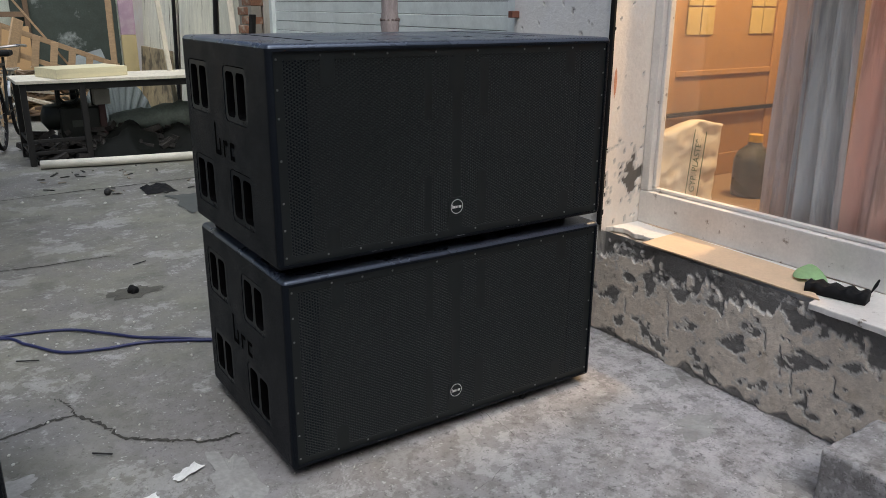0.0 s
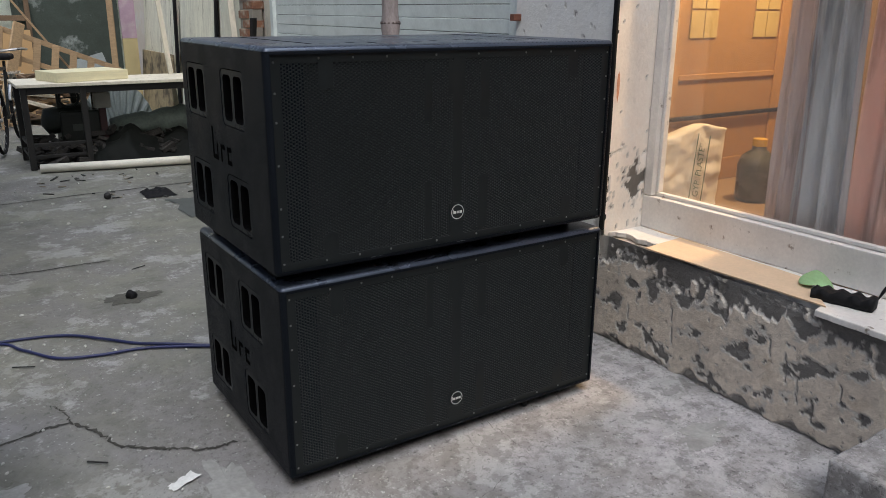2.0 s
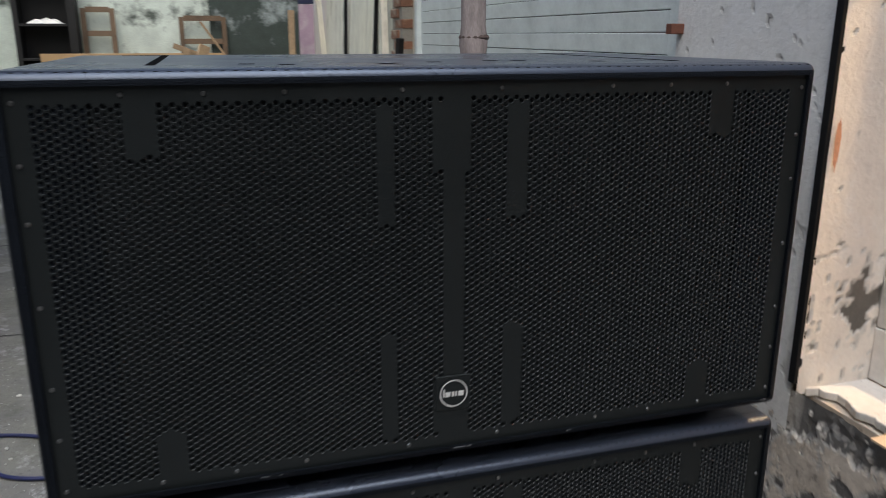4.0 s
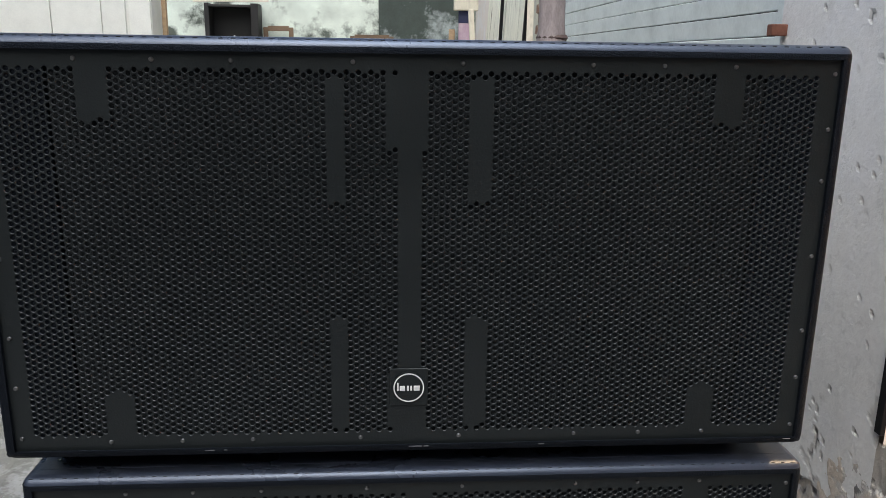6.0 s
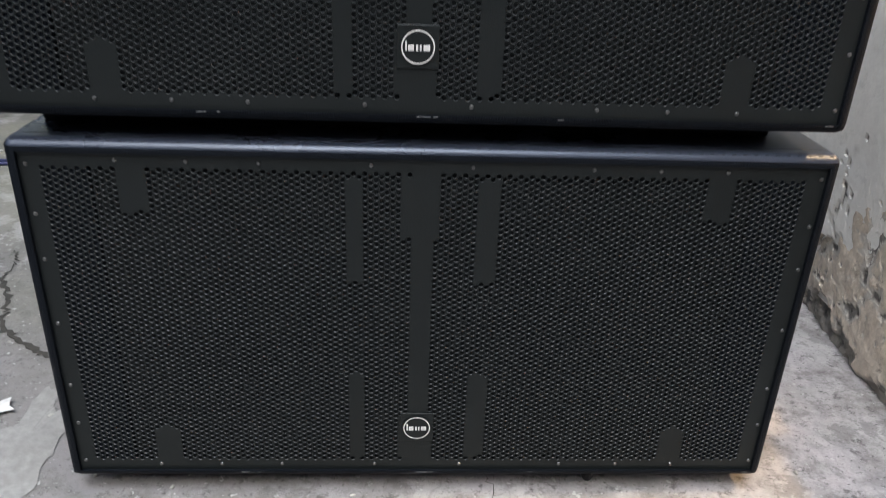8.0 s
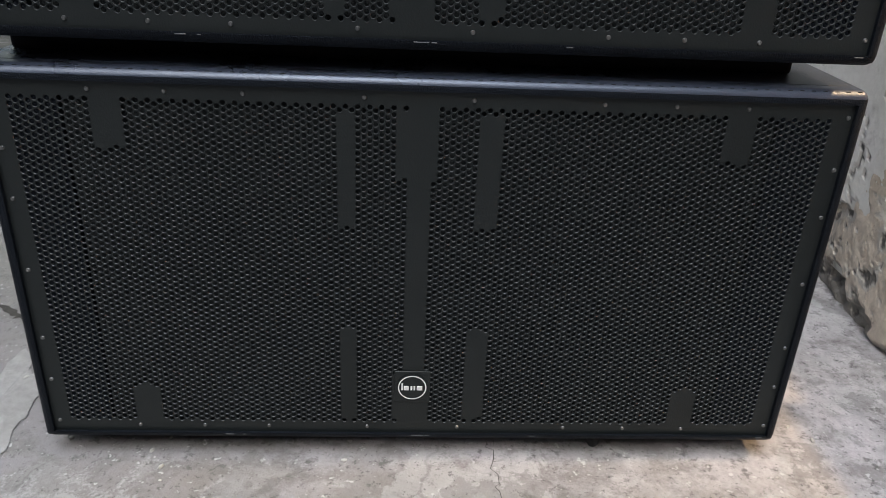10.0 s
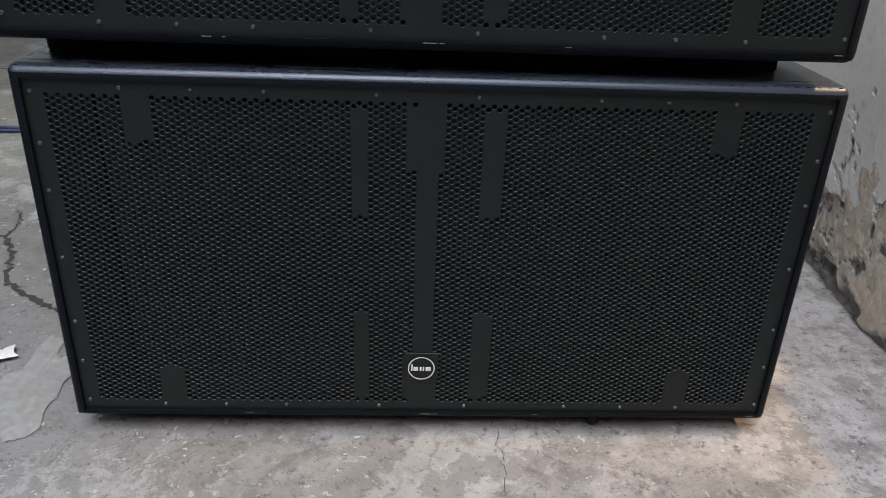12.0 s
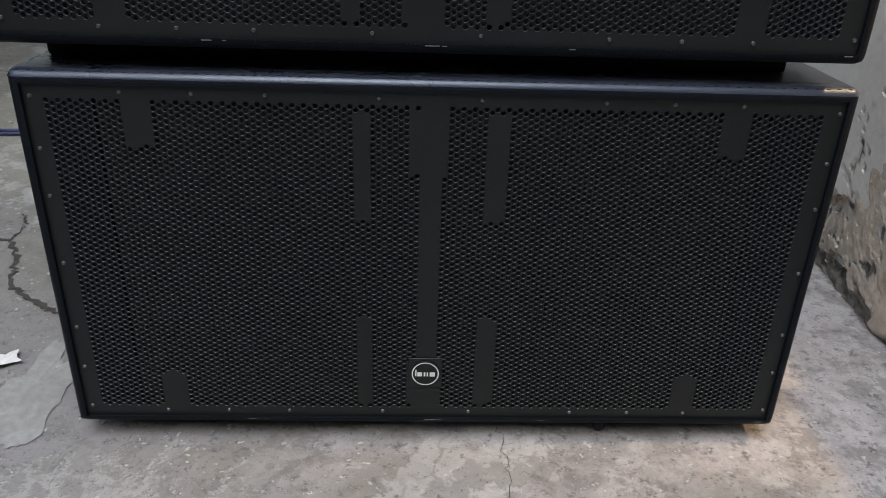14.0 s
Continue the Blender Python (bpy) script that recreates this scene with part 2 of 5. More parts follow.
POLE = mat("bamboo_pole", (0.36, 0.31, 0.3), 0.7, vary=0.3, scale=12, bump=0.4, stretch=(4, 4, 1))
FAR_WALL = mat("mouldy_green_wall", (0.66, 0.72, 0.63), 0.9, vary=0.25, scale=3, bump=0.4, second=(0.1, 0.115, 0.095), mask=(0.5, 0.6), mscale=2.0)
DOOR_WOOD = mat("varnished_orange_wood", (0.4, 0.24, 0.1), 0.4, vary=0.15, bump=0.1, stretch=(8, 8, 1))
ROOM = mat("warm_room_wall", (0.27, 0.19, 0.11), 0.8, vary=0.1, bump=0.1)
SACK = mat("woven_sack", (0.88, 0.86, 0.79), 0.7, vary=0.15, scale=10, bump=0.6, grain=120)
CARD = mat("brown_cardboard", (0.66, 0.5, 0.34), 0.8, vary=0.08, bump=0.1)
CABLE = mat("blue_cable", (0.02, 0.025, 0.09), 0.45, bump=0)
LEAF = mat("green_leaf", (0.3, 0.48, 0.24), 0.5, bump=0.1)
RUBBER = mat("black_rubber", (0.01, 0.01, 0.011), 0.75, bump=0.3, spec=0.2)
# Dark tone for unseen walls that hold back light and reflections.
DARK_WALL = mat("light_curbing_wall", (0.07, 0.068, 0.062), 0.9, vary=0.3, scale=2, bump=0.4)
ROOF = mat("shading_roof", (0.2, 0.2, 0.19), 0.7)

glass_m = bpy.data.materials.new("window_glass")
glass_m.use_nodes = True
gn = glass_m.node_tree
gn.nodes.remove(gn.nodes["Principled BSDF"])
clear, shine, mixer, share = (gn.nodes.new(k) for k in ("ShaderNodeBsdfTransparent", "ShaderNodeBsdfGlossy", "ShaderNodeMixShader", "ShaderNodeValue"))
clear.inputs["Color"].default_value, shine.inputs["Roughness"].default_value = (0.95, 0.96, 0.95, 1), 0.03
share.outputs[0].default_value = 0.05
gn.links.new(share.outputs[0], mixer.inputs[0]), gn.links.new(clear.outputs[0], mixer.inputs[1]), gn.links.new(shine.outputs[0], mixer.inputs[2])
# Pale diffuse film paints in the haze of the reflected yard.
film, hazed = gn.nodes.new("ShaderNodeBsdfDiffuse"), gn.nodes.new("ShaderNodeMixShader")
film.inputs["Color"].default_value, hazed.inputs[0].default_value = (0.7, 0.68, 0.66, 1), 0.1
gn.links.new(mixer.outputs[0], hazed.inputs[1]), gn.links.new(film.outputs[0], hazed.inputs[2])
gn.links.new(hazed.outputs[0], gn.nodes["Material Output"].inputs[0])


# ---- mesh helpers ----
def part(name, bm, material, parent=None, label="", smooth=False):
    me = bpy.data.meshes.new(name)
    bm.to_mesh(me)
    bm.free()
    me.materials.append(material)
    if smooth:
        me.polygons.foreach_set("use_smooth", [True] * len(me.polygons))
    ob = new(name, me)
    if parent:
        ob.parent = parent
    if label:
        ob["label"] = label
    return ob


def box(x0, x1, y0, y1, z0, z1, bev=0.0, seg=2, bm=None):
    bm = bm or bmesh.new()
    g = bmesh.ops.create_cube(bm, size=1.0, matrix=Matrix.Translation(((x0 + x1) / 2, (y0 + y1) / 2, (z0 + z1) / 2)) @ Matrix.Diagonal((x1 - x0, y1 - y0, z1 - z0, 1)))
    if bev:
        es = list({e for v in g["verts"] for e in v.link_edges})
        bmesh.ops.bevel(bm, geom=es, offset=bev, segments=seg, affect="EDGES", profile=0.5)
    return bm


def bar(a, c, w, h, bev=0.002, bm=None):
    """A board from a to c, w wide and h thick."""
    bm = bm or bmesh.new()
    a, c = Vector(a), Vector(c)
    turn = (c - a).to_track_quat("X", "Z").to_matrix().to_4x4()
    g = bmesh.ops.create_cube(bm, size=1.0, matrix=Matrix.Translation((a + c) / 2) @ turn @ Matrix.Diagonal(((c - a).length, w, h, 1)))
    if bev:
        bmesh.ops.bevel(bm, geom=list({e for v in g["verts"] for e in v.link_edges}), offset=bev, segments=1, affect="EDGES")
    return bm


def tube(points, r, bm=None, sides=8, close=True):
    """A round tube along points; r is a number or one for each point."""
    bm = bm or bmesh.new()
    pts = [Vector(p) for p in points]
    rs = r if isinstance(r, (list, tuple)) else [r] * len(pts)
    rings = []
    for i, p in enumerate(pts):
        d = (pts[min(i + 1, len(pts) - 1)] - pts[max(i - 1, 0)]).normalized()
        q = d.to_track_quat("Z", "Y").to_matrix()
        rings.append([bm.verts.new(p + q @ Vector((math.cos(2 * math.pi * k / sides) * rs[i], math.sin(2 * math.pi * k / sides) * rs[i], 0))) for k in range(sides)])
    for a, c in zip(rings, rings[1:]):
        for k in range(sides):
            bm.faces.new((a[k], a[(k + 1) % sides], c[(k + 1) % sides], c[k]))
    if close:
        bm.faces.new(rings[0][::-1]), bm.faces.new(rings[-1])
    return bm


def smooth_line(points, steps=8):
    """A smooth curve through points."""
    p = [Vector(q) for q in points]
    p = [p[0] * 2 - p[1]] + p + [p[-1] * 2 - p[-2]]
    out = []
    for i in range(1, len(p) - 2):
        for s in range(steps):
            u = s / steps
            out.append(0.5 * ((2 * p[i]) + (p[i + 1] - p[i - 1]) * u + (2 * p[i - 1] - 5 * p[i] + 4 * p[i + 1] - p[i + 2]) * u * u + (3 * p[i] - p[i - 1] - 3 * p[i + 1] + p[i + 2]) * u ** 3))
    return out + [p[-2]]


def empty(name, x=0, y=0, z=0, rz=0, **tags):
    ob = new(name)
    ob.empty_display_size = 0.1
    ob.matrix_world = pose(x, y, z, 0, 0, rz)
    return tagged(ob, **tags)


def structure(name, bm, material, label, category):
    return tagged(part(name, bm, material), label, category, kind="structure")


# ---- setting ----
def lines(*spans):
    """Grid lines: spans of (start, end, step)."""
    out = []
    for a, c, st in spans:
        out += [a + k * (c - a) / max(1, round((c - a) / st)) for k in range(max(1, round((c - a) / st)))]
    return out + [spans[-1][1]]


def sheet(name, us, vs, fn, material, attribute=""):
    """A grid sheet: fn(u, v) gives the place and the peel value."""
    co, val = [], []
    for v in vs:
        for u in us:
            p, q = fn(u, v)
            co.append(p), val.append(q)
    n = len(us)
    faces = [(j * n + i, j * n + i + 1, (j + 1) * n + i + 1, (j + 1) * n + i) for j in range(len(vs) - 1) for i in range(n - 1)]
    me = bpy.data.meshes.new(name)
    me.from_pydata(co, [], faces)
    me.materials.append(material)
    if attribute:
        me.attributes.new(attribute, "FLOAT", "POINT").data.foreach_set("value", val)
    return new(name, me)


def fbm(x, y, z, octaves=4):
    return sum(noise.noise(Vector((x, y, z)) * 2 ** k) / 2 ** k for k in range(octaves))


def step(v, lo, hi):
    return min(1.0, max(0.0, (v - lo) / (hi - lo)))


def ground_place(x, y):
    h = 0.004 * fbm(x * 3, y * 3, 0) + 0.0025 * fbm(x * 14, y * 14, 5, 2)
    worn = step(fbm(x * 2.6 + 3, y * 2.6, 9, 7) + 0.25 * fbm(x * 17, y * 17, 4, 3), 0.14, 0.24) * step(x, -1.0, -0.9) * step(y, -1.2, -1.1) * step(1.5 - y, 0.0, 0.3)
    rough = step(x + 0.03 + 0.05 * fbm(x * 9, y * 9, 6, 4), 0.0, 0.02) * step(0.6 - x + 0.4 * fbm(x * 3, y * 3, 2, 4), 0.0, 0.4) * step(0.06 - y, 0.0, 0.04) * step(y, -0.75, -0.45)
    worn = max(worn, 0.85 * rough)
    return (x, y, h - 0.004 - 0.002 * worn + 0.0012 * rough * fbm(x * 60, y * 60, 3, 2)), worn


ground = tagged(sheet("ground", lines((-6, -1.0, 0.5), (-1.0, 1.64, 0.014)), lines((-7, -1.2, 0.58), (-1.2, 1.5, 0.014), (1.5, 3, 0.03), (3, 6, 0.08), (6, 11, 0.5)), ground_place, CONCRETE, "peel"), "cracked grey concrete yard floor with worn stains", "floor", kind="structure")
structure("wall_north", box(-6, 4.5, 10.4, 10.6, -0.1, 4.2), FAR_WALL, "mouldy green far wall with flaking paint", "wall")
# West and south walls are unseen, added dark to curb low sky light.
structure("wall_west", box(-6.2, -6, -7, 11, -0.1, 3.2), DARK_WALL, "unseen dark yard wall added to curb sky light", "wall")
structure("wall_south", box(-6, 4.5, -7.2, -7, -0.1, 6.5), DARK_WALL, "unseen dark yard wall added to curb sky light", "wall")
plinth = structure("wall_east_plinth", box(1.67, 2.0, -7, 0.396, -0.1, 0.43), PLASTER, "low plinth wall with peeling plaster", "wall")
pier = structure("wall_east", box(1.69, 1.925, 0.402, 1.02, -0.1, 4.2), OLD_WHITE, "old white painted wall with chips", "wall")
structure("wall_east_far", box(1.78, 2.0, 4.15, 10.4, -0.1, 4.2), CREAM, "old wall behind leaning boards", "wall")
structure("wall_shutter_lintel", box(1.6, 2.0, 1.02, 4.15, 2.6, 4.2), OLD_WHITE, "old white wall above the shutter", "wall")
structure("wall_shutter_back", box(1.9, 2.0, 1.02, 4.15, -0.1, 2.6), ROOM, "plain wall behind the shutter", "wall")
# Unseen roof, added to shade the left part of the floor.
structure("ceiling", box(-6, -0.5, 0.8, 4.8, 3.4, 3.5), ROOF, "unseen dark roof added to shade the left floor", "ceiling")
structure("room_floor", box(2.0, 4.5, -3, 1.0, 0.3, 0.5), ROOM, "raised floor of the lit room", "floor")
structure("room_wall_back", box(4.4, 4.5, -3, 1.0, 0.5, 2.9), ROOM, "warm plastered room wall", "wall")
structure("room_wall_side", box(2.0, 4.5, 1.0, 1.05, 0.5, 2.9), ROOM, "warm plastered room wall", "wall")
structure("room_wall_end", box(2.0, 4.5, -3.05, -3.0, 0.5, 2.9), ROOM, "warm plastered room wall", "wall")
structure("room_ceiling", box(2.0, 4.5, -3.0, 1.0, 2.8, 2.9), ROOM, "plain room ceiling", "ceiling")
# Unseen wall, darkened to dim what the grille reflects.
structure("wall_east_window", box(1.84, 2.0, -7, -2.5, 0.455, 4.2), DARK_WALL, "unseen dark wall beyond the window, added to dim reflections", "wall")
# Unseen lintel, set low to keep the lamp off the upper cabinet.
structure("wall_east_lintel", box(1.84, 2.0, -2.5, 0.4, 1.72, 4.2), OLD_WHITE, "old white wall above the window", "wall")


SCARS = [(-0.03, 0.19, 0.26), (-0.04, 0.1, 0.18), (-0.48, 0.22, 0.3), (-0.55, 0.15, 0.27), (-0.6, 0.1, 0.21), (-0.66, 0.06, 0.15), (-0.75, 0.16, 0.24), (0.2, 0.12, 0.2)]


def plinth_skin(u, v):
    """Plaster on the plinth: gone in a hollow under the ledge, dark with mortar and painted ledge shade, flaked in flat
    blotches, broken along its foot.
    """
    x = 1.598 + 0.042 * (u - 0.1)
    ragged = 0.2 * fbm(u * 34, v * 30, 6.0, 3)
    n = fbm(u * 8 + 6 * v + 1, v * 10.5 - 4 * u, 2.0, 6) + ragged
    high = step(v, 0.1, 0.4)
    far_end = step(u, 0.36, 0.46)
    bare = step(n + 0.22 * high - 0.1 * far_end, 0.39, 0.44)
    lime = 0.5 * step(n + 0.3 * high, 0.27, 0.33)
    specks = max(step(fbm(u * 22, v * 22, 11, 4), 0.6, 0.68), far_end * step(fbm(u * 38, v * 38, 17, 4), 0.5, 0.6))
    # The bare mortar colour here also carries the ledge's shade.
    hollow = step(v + 0.11 * fbm(u * 6, v * 5, 5, 5) + 0.05 * fbm(u * 30, v * 20, 3, 3), 0.365, 0.385) * (1 - far_end)
    crumb = step(0.018 - v + 0.04 * fbm(u * 9, 1, 3), 0.0, 0.012)
    scar = 0.0
    for su, v0, v1 in SCARS:
        scar = max(scar, step(0.006 - abs(u - su - 0.12 * (v - v0) - 0.004 * fbm(v * 40, su, 2, 2)), 0.0, 0.004) * step(v, v0, v0 + 0.01) * step(v1 - v, 0.0, 0.01))
    split = broken = 0.0
    if u > 0.4:
        line = abs(u - 0.72 + 0.35 * (v - 0.1) - 0.03 * fbm(v * 16, 2, 2, 4))
        split = step(0.008 + 0.012 * fbm(v * 22, u * 6, 4) - line, 0.0, 0.006)
        broken = step(0.035 - math.hypot((u - 0.6) * 0.9, v - 0.07) + 0.05 * fbm(u * 14, v * 14, 3, 4), 0.0, 0.012)
        crumb = max(crumb, step(0.075 - v + 0.05 * fbm(u * 12, v * 12, 3, 4) - 0.25 * abs(u - 0.58), 0.0, 0.015))
    p = max(lime, bare, specks, hollow, scar, split, 0.9 * broken)
    if p == hollow and hollow > 0.9:
        p = 1.0
    deep = 0.012 * hollow + 0.004 * bare * (0.8 + 0.6 * fbm(u * 30, v * 30, 7, 3)) + 0.002 * lime + 0.004 * specks + 0.005 * scar + 0.016 * split + 0.012 * broken + 0.012 * crumb * (1 + 0.8 * fbm(u * 30, v * 30, 9, 3)) + 0.004 * far_end * max(0.0, fbm(u * 26, v * 26, 15, 4))
    belly = 0.012 * fbm(u * 1.7, v * 2, 4, 2) - 0.02 * (0.45 - v) * step(u, -0.5, 0.4)
    return (x + belly + deep + 0.0015 * fbm(u * 26, v * 26, 1, 3), u, v), max(p, crumb * 0.85)


skin = tagged(sheet("plaster", lines((-1.9, -1.0, 0.03), (-1.0, 1.02, 0.0062)), lines((-0.02, 0.445, 0.0062)), plinth_skin, PLASTER, "peel"), "cream plaster flaking off grey mortar")
skin.parent = plinth


def pier_skin(u, v):
    n = fbm(u * 5 + 4, v * 4, 6.0, 5)
    low = 0.16 * step(0.6 - v, 0.0, 0.4)
    crack = step(0.004 + 0.012 * max(0.0, fbm(u * 20, v * 26, 7, 4)) - abs(u - 0.636 - 0.014 * fbm(v * 16, 1, 2, 4)), 0.0, 0.004) * step(0.46 - v, 0.0, 0.03)
    p = max(step(n + low, 0.86, 0.92), step(fbm(u * 34, v * 24, 3.0, 4) + low * 0.5, 0.66, 0.74), 0.5 * step(fbm(u * 7, v * 5, 12.0, 6) + low, 0.62, 0.68), crack)
    under = step(0.2 + 0.09 * fbm(u * 7, v * 7, 4, 5) - v, 0.0, 0.012)
    return (1.617 - 0.02 * step(u, 0.4, 1.0) + 0.02 * under + 0.0035 * p + 0.003 * fbm(u * 4, v * 4, 8, 2), u, v), p


skin = tagged(sheet("paint", lines((0.411, 1.02, 0.01)), lines((0.05, 0.5, 0.007), (0.5, 1.7, 0.012), (1.7, 4.2, 0.2)), pier_skin, OLD_WHITE, "peel"), "chalky white paint with grey chips")
skin.parent = pier


def reveal_skin(u, v):
    n = fbm(u * 8 + 2, v * 7, 1.0, 5)
    blot_ = 1 - math.hypot((u - 1.795) / 0.085, (v - 0.665) / 0.085) + 1.1 * fbm(u * 16, v * 16, 1, 6)
    p = max(step(n, 1.0, 1.05), step(fbm(u * 44, v * 22, 5.0, 4), 0.72, 0.8), step(blot_, 0.25, 0.4), 0.9 * step(fbm(u * 45, v * 22, 2.0, 3) - 0.5 * step(v, 0.7, 0.95), 0.42, 0.52))
    p = max(p, step(0.005 - abs(v - 0.79 - 0.25 * (u - 1.6) - 0.01 * fbm(u * 40, 1, 1, 3)), 0.0, 0.004) * step(1.72 - u, 0.0, 0.02))
    return (u, 0.394 + 0.004 * p + 0.002 * fbm(u * 6, v * 6, 3, 2), v), p


skin = tagged(sheet("reveal", lines((1.619, 1.845, 0.01)), lines((0.44, 1.7, 0.01), (1.7, 4.2, 0.2)), reveal_skin, CREAM, "peel"), "cream painted window reveal with a stained foot")
skin.parent = pier
# A black strip takes the place of the dark gap at this corner.
strip = part("corner_strip", box(1.608, 1.627, 0.395, 0.417, 0.47, 4.2, 0.002), RUBBER, pier, "black strip standing in for the dark gap at the wall corner")

slab = bmesh.new()
box(1.575, 1.84, -3.0, 0.393, 0.435, 0.457, 0.004, 2, slab)
bmesh.ops.subdivide_edges(slab, edges=[e for e in slab.edges if abs(e.verts[0].co.y - e.verts[1].co.y) > 1], cuts=420)
for v in slab.verts:
    if v.co.x < 1.6:
        edge = 0.042 * (v.co.y - 0.1) + 0.006 * fbm(v.co.y * 12, 0, 2, 3)
        v.co.x += edge + (0.055 if v.co.y > -0.62 else 0.005) + (0.045 * step(v.co.y, -0.1, 0.1) * (1 + 0.6 * fbm(v.co.y * 17, 3, 1, 5)) if v.co.y < 0.385 else 0)
    v.co.z += 0.003 * fbm(v.co.x * 9, v.co.y * 9, 1, 2)
structure("window_ledge", slab, FRAME_WHITE, "worn pale stone window ledge with broken edge", "ledge")

win = empty("window_1", 1.84, 0.0, 0.455, label="large window with worn white painted frame", category="window", kind="structure")


def inside(parent, name, bm, m, label="", smooth=False):
    """A part given in world coordinates, under a thing that stands elsewhere."""
    ob = part(name, bm, m, parent, label, smooth)
    ob.matrix_parent_inverse = parent.matrix_world.inverted()
    return ob


inside(win, "sill_rail", box(1.84, 1.92, -2.5, 0.392, 0.457, 0.6, 0.004), FRAME_WHITE)
inside(win, "bead", box(1.868, 1.898, -2.5, 0.346, 0.602, 0.616, 0.003), FRAME_WHITE)
inside(win, "jamb", box(1.842, 1.918, 0.348, 0.392, 0.602, 1.718, 0.004), FRAME_WHITE)
inside(win, "jamb_bead", box(1.866, 1.896, 0.33, 0.3465, 0.618, 1.638, 0.003), FRAME_WHITE)
inside(win, "top_rail", box(1.842, 1.918, -2.5, 0.346, 1.64, 1.718, 0.004), FRAME_WHITE)
inside(win, "mullion", box(1.842, 1.918, -1.3, -1.24, 0.602, 1.638, 0.004), FRAME_WHITE)
pane = inside(win, "pane", box(1.9, 1.905, -2.5, 0.352, 0.59, 1.65), glass_m, "clear glass with a pale film for reflected haze")
pane.visible_shadow = False

# roller shutter: slats between two guides
shutter = empty("shutter", 1.66, 1.05, 0, label="closed grey metal roller shutter with ribbed slats", category="shutter", kind="structure")
slat_bm = box(-0.006, 0.006, 0.05, 3.05, 0.0, 0.0672, 0.003, 2)
slat = part("slat", slat_bm, SHUTTER, shutter)
slat.location = (0, 0, 0.011)
for k in range(1, 37):
    o = new("slat", slat.data)
    o.parent, o.location = shutter, (0.0012 * (k % 2), 0, 0.011 + 0.0695 * k)
part("backing", box(0.012, 0.02, 0.05, 3.05, 0, 2.6), RUBBER, shutter)
part("guide", box(-0.035, 0.03, -0.03, 0.058, 0, 2.6, 0.004), SHUTTER, shutter)
part("guide", box(-0.035, 0.03, 3.042, 3.1, 0, 2.6, 0.004), SHUTTER, shutter)
bracket = tagged(part("bracket", box(1.555, 1.6, 0.985, 1.015, 1.325, 1.355, 0.003), mat("rust", (0.2, 0.08, 0.05), 0.8, vary=0.3)), "small rusty iron bracket on the white wall", "bracket")


# ---- stacked subwoofers ----
SW, SD, SH = 1.212, 0.75, 0.607
MID = 0.596


def round_rect(y0, y1, z0, z1, r, n=4):
    pts = []
    for cy, cz, a in ((y1 - r, z1 - r, 0), (y0 + r, z1 - r, 90), (y0 + r, z0 + r, 180), (y1 - r, z0 + r, 270)):
        pts += [(cy + r * math.cos(radians(a + 90 * k / n)), cz + r * math.sin(radians(a + 90 * k / n))) for k in range(n + 1)]
    return pts


def loop(bm, pts, x):
    vs = [bm.verts.new((x, y, z)) for y, z in pts]
    return vs, [bm.edges.new((vs[i], vs[(i + 1) % len(vs)])) for i in range(len(vs))]


def holed(bm, x, outer, holes, depth, lip=0.0, closed=True):
    """A flat panel across x with an outline and holes that go in by depth."""
    _, edges = loop(bm, outer, x)
    for pts in holes:
        vs, es = loop(bm, pts, x)
        edges += es
        cy, cz = sum(v.co.y for v in vs) / len(vs), sum(v.co.z for v in vs) / len(vs)
        rings = [vs]
        for d, s in ((lip, 1 - 10 * lip), (depth, 1 - 10 * lip)) if lip else ((depth, 1.0),):
            rings.append([bm.verts.new((x + d, cy + (v.co.y - cy) * s, cz + (v.co.z - cz) * (1 - (1 - s) * 0.5))) for v in vs])
        for a, back in zip(rings, rings[1:]):
            for i in range(len(vs)):
                j = (i + 1) % len(vs)
                # Slot walls take the blacker second material, which paints in their shade.
                bm.faces.new((a[i], a[j], back[j], back[i])).material_index = 1 if lip else 0
        if closed:
            bm.faces.new(rings[-1]).material_index = 1 if lip else 0
    bmesh.ops.triangle_fill(bm, use_beauty=True, use_dissolve=False, edges=edges)


HANDLES = [(y, z) for y in (0.163, 0.503) for z in (0.071, 0.376)]


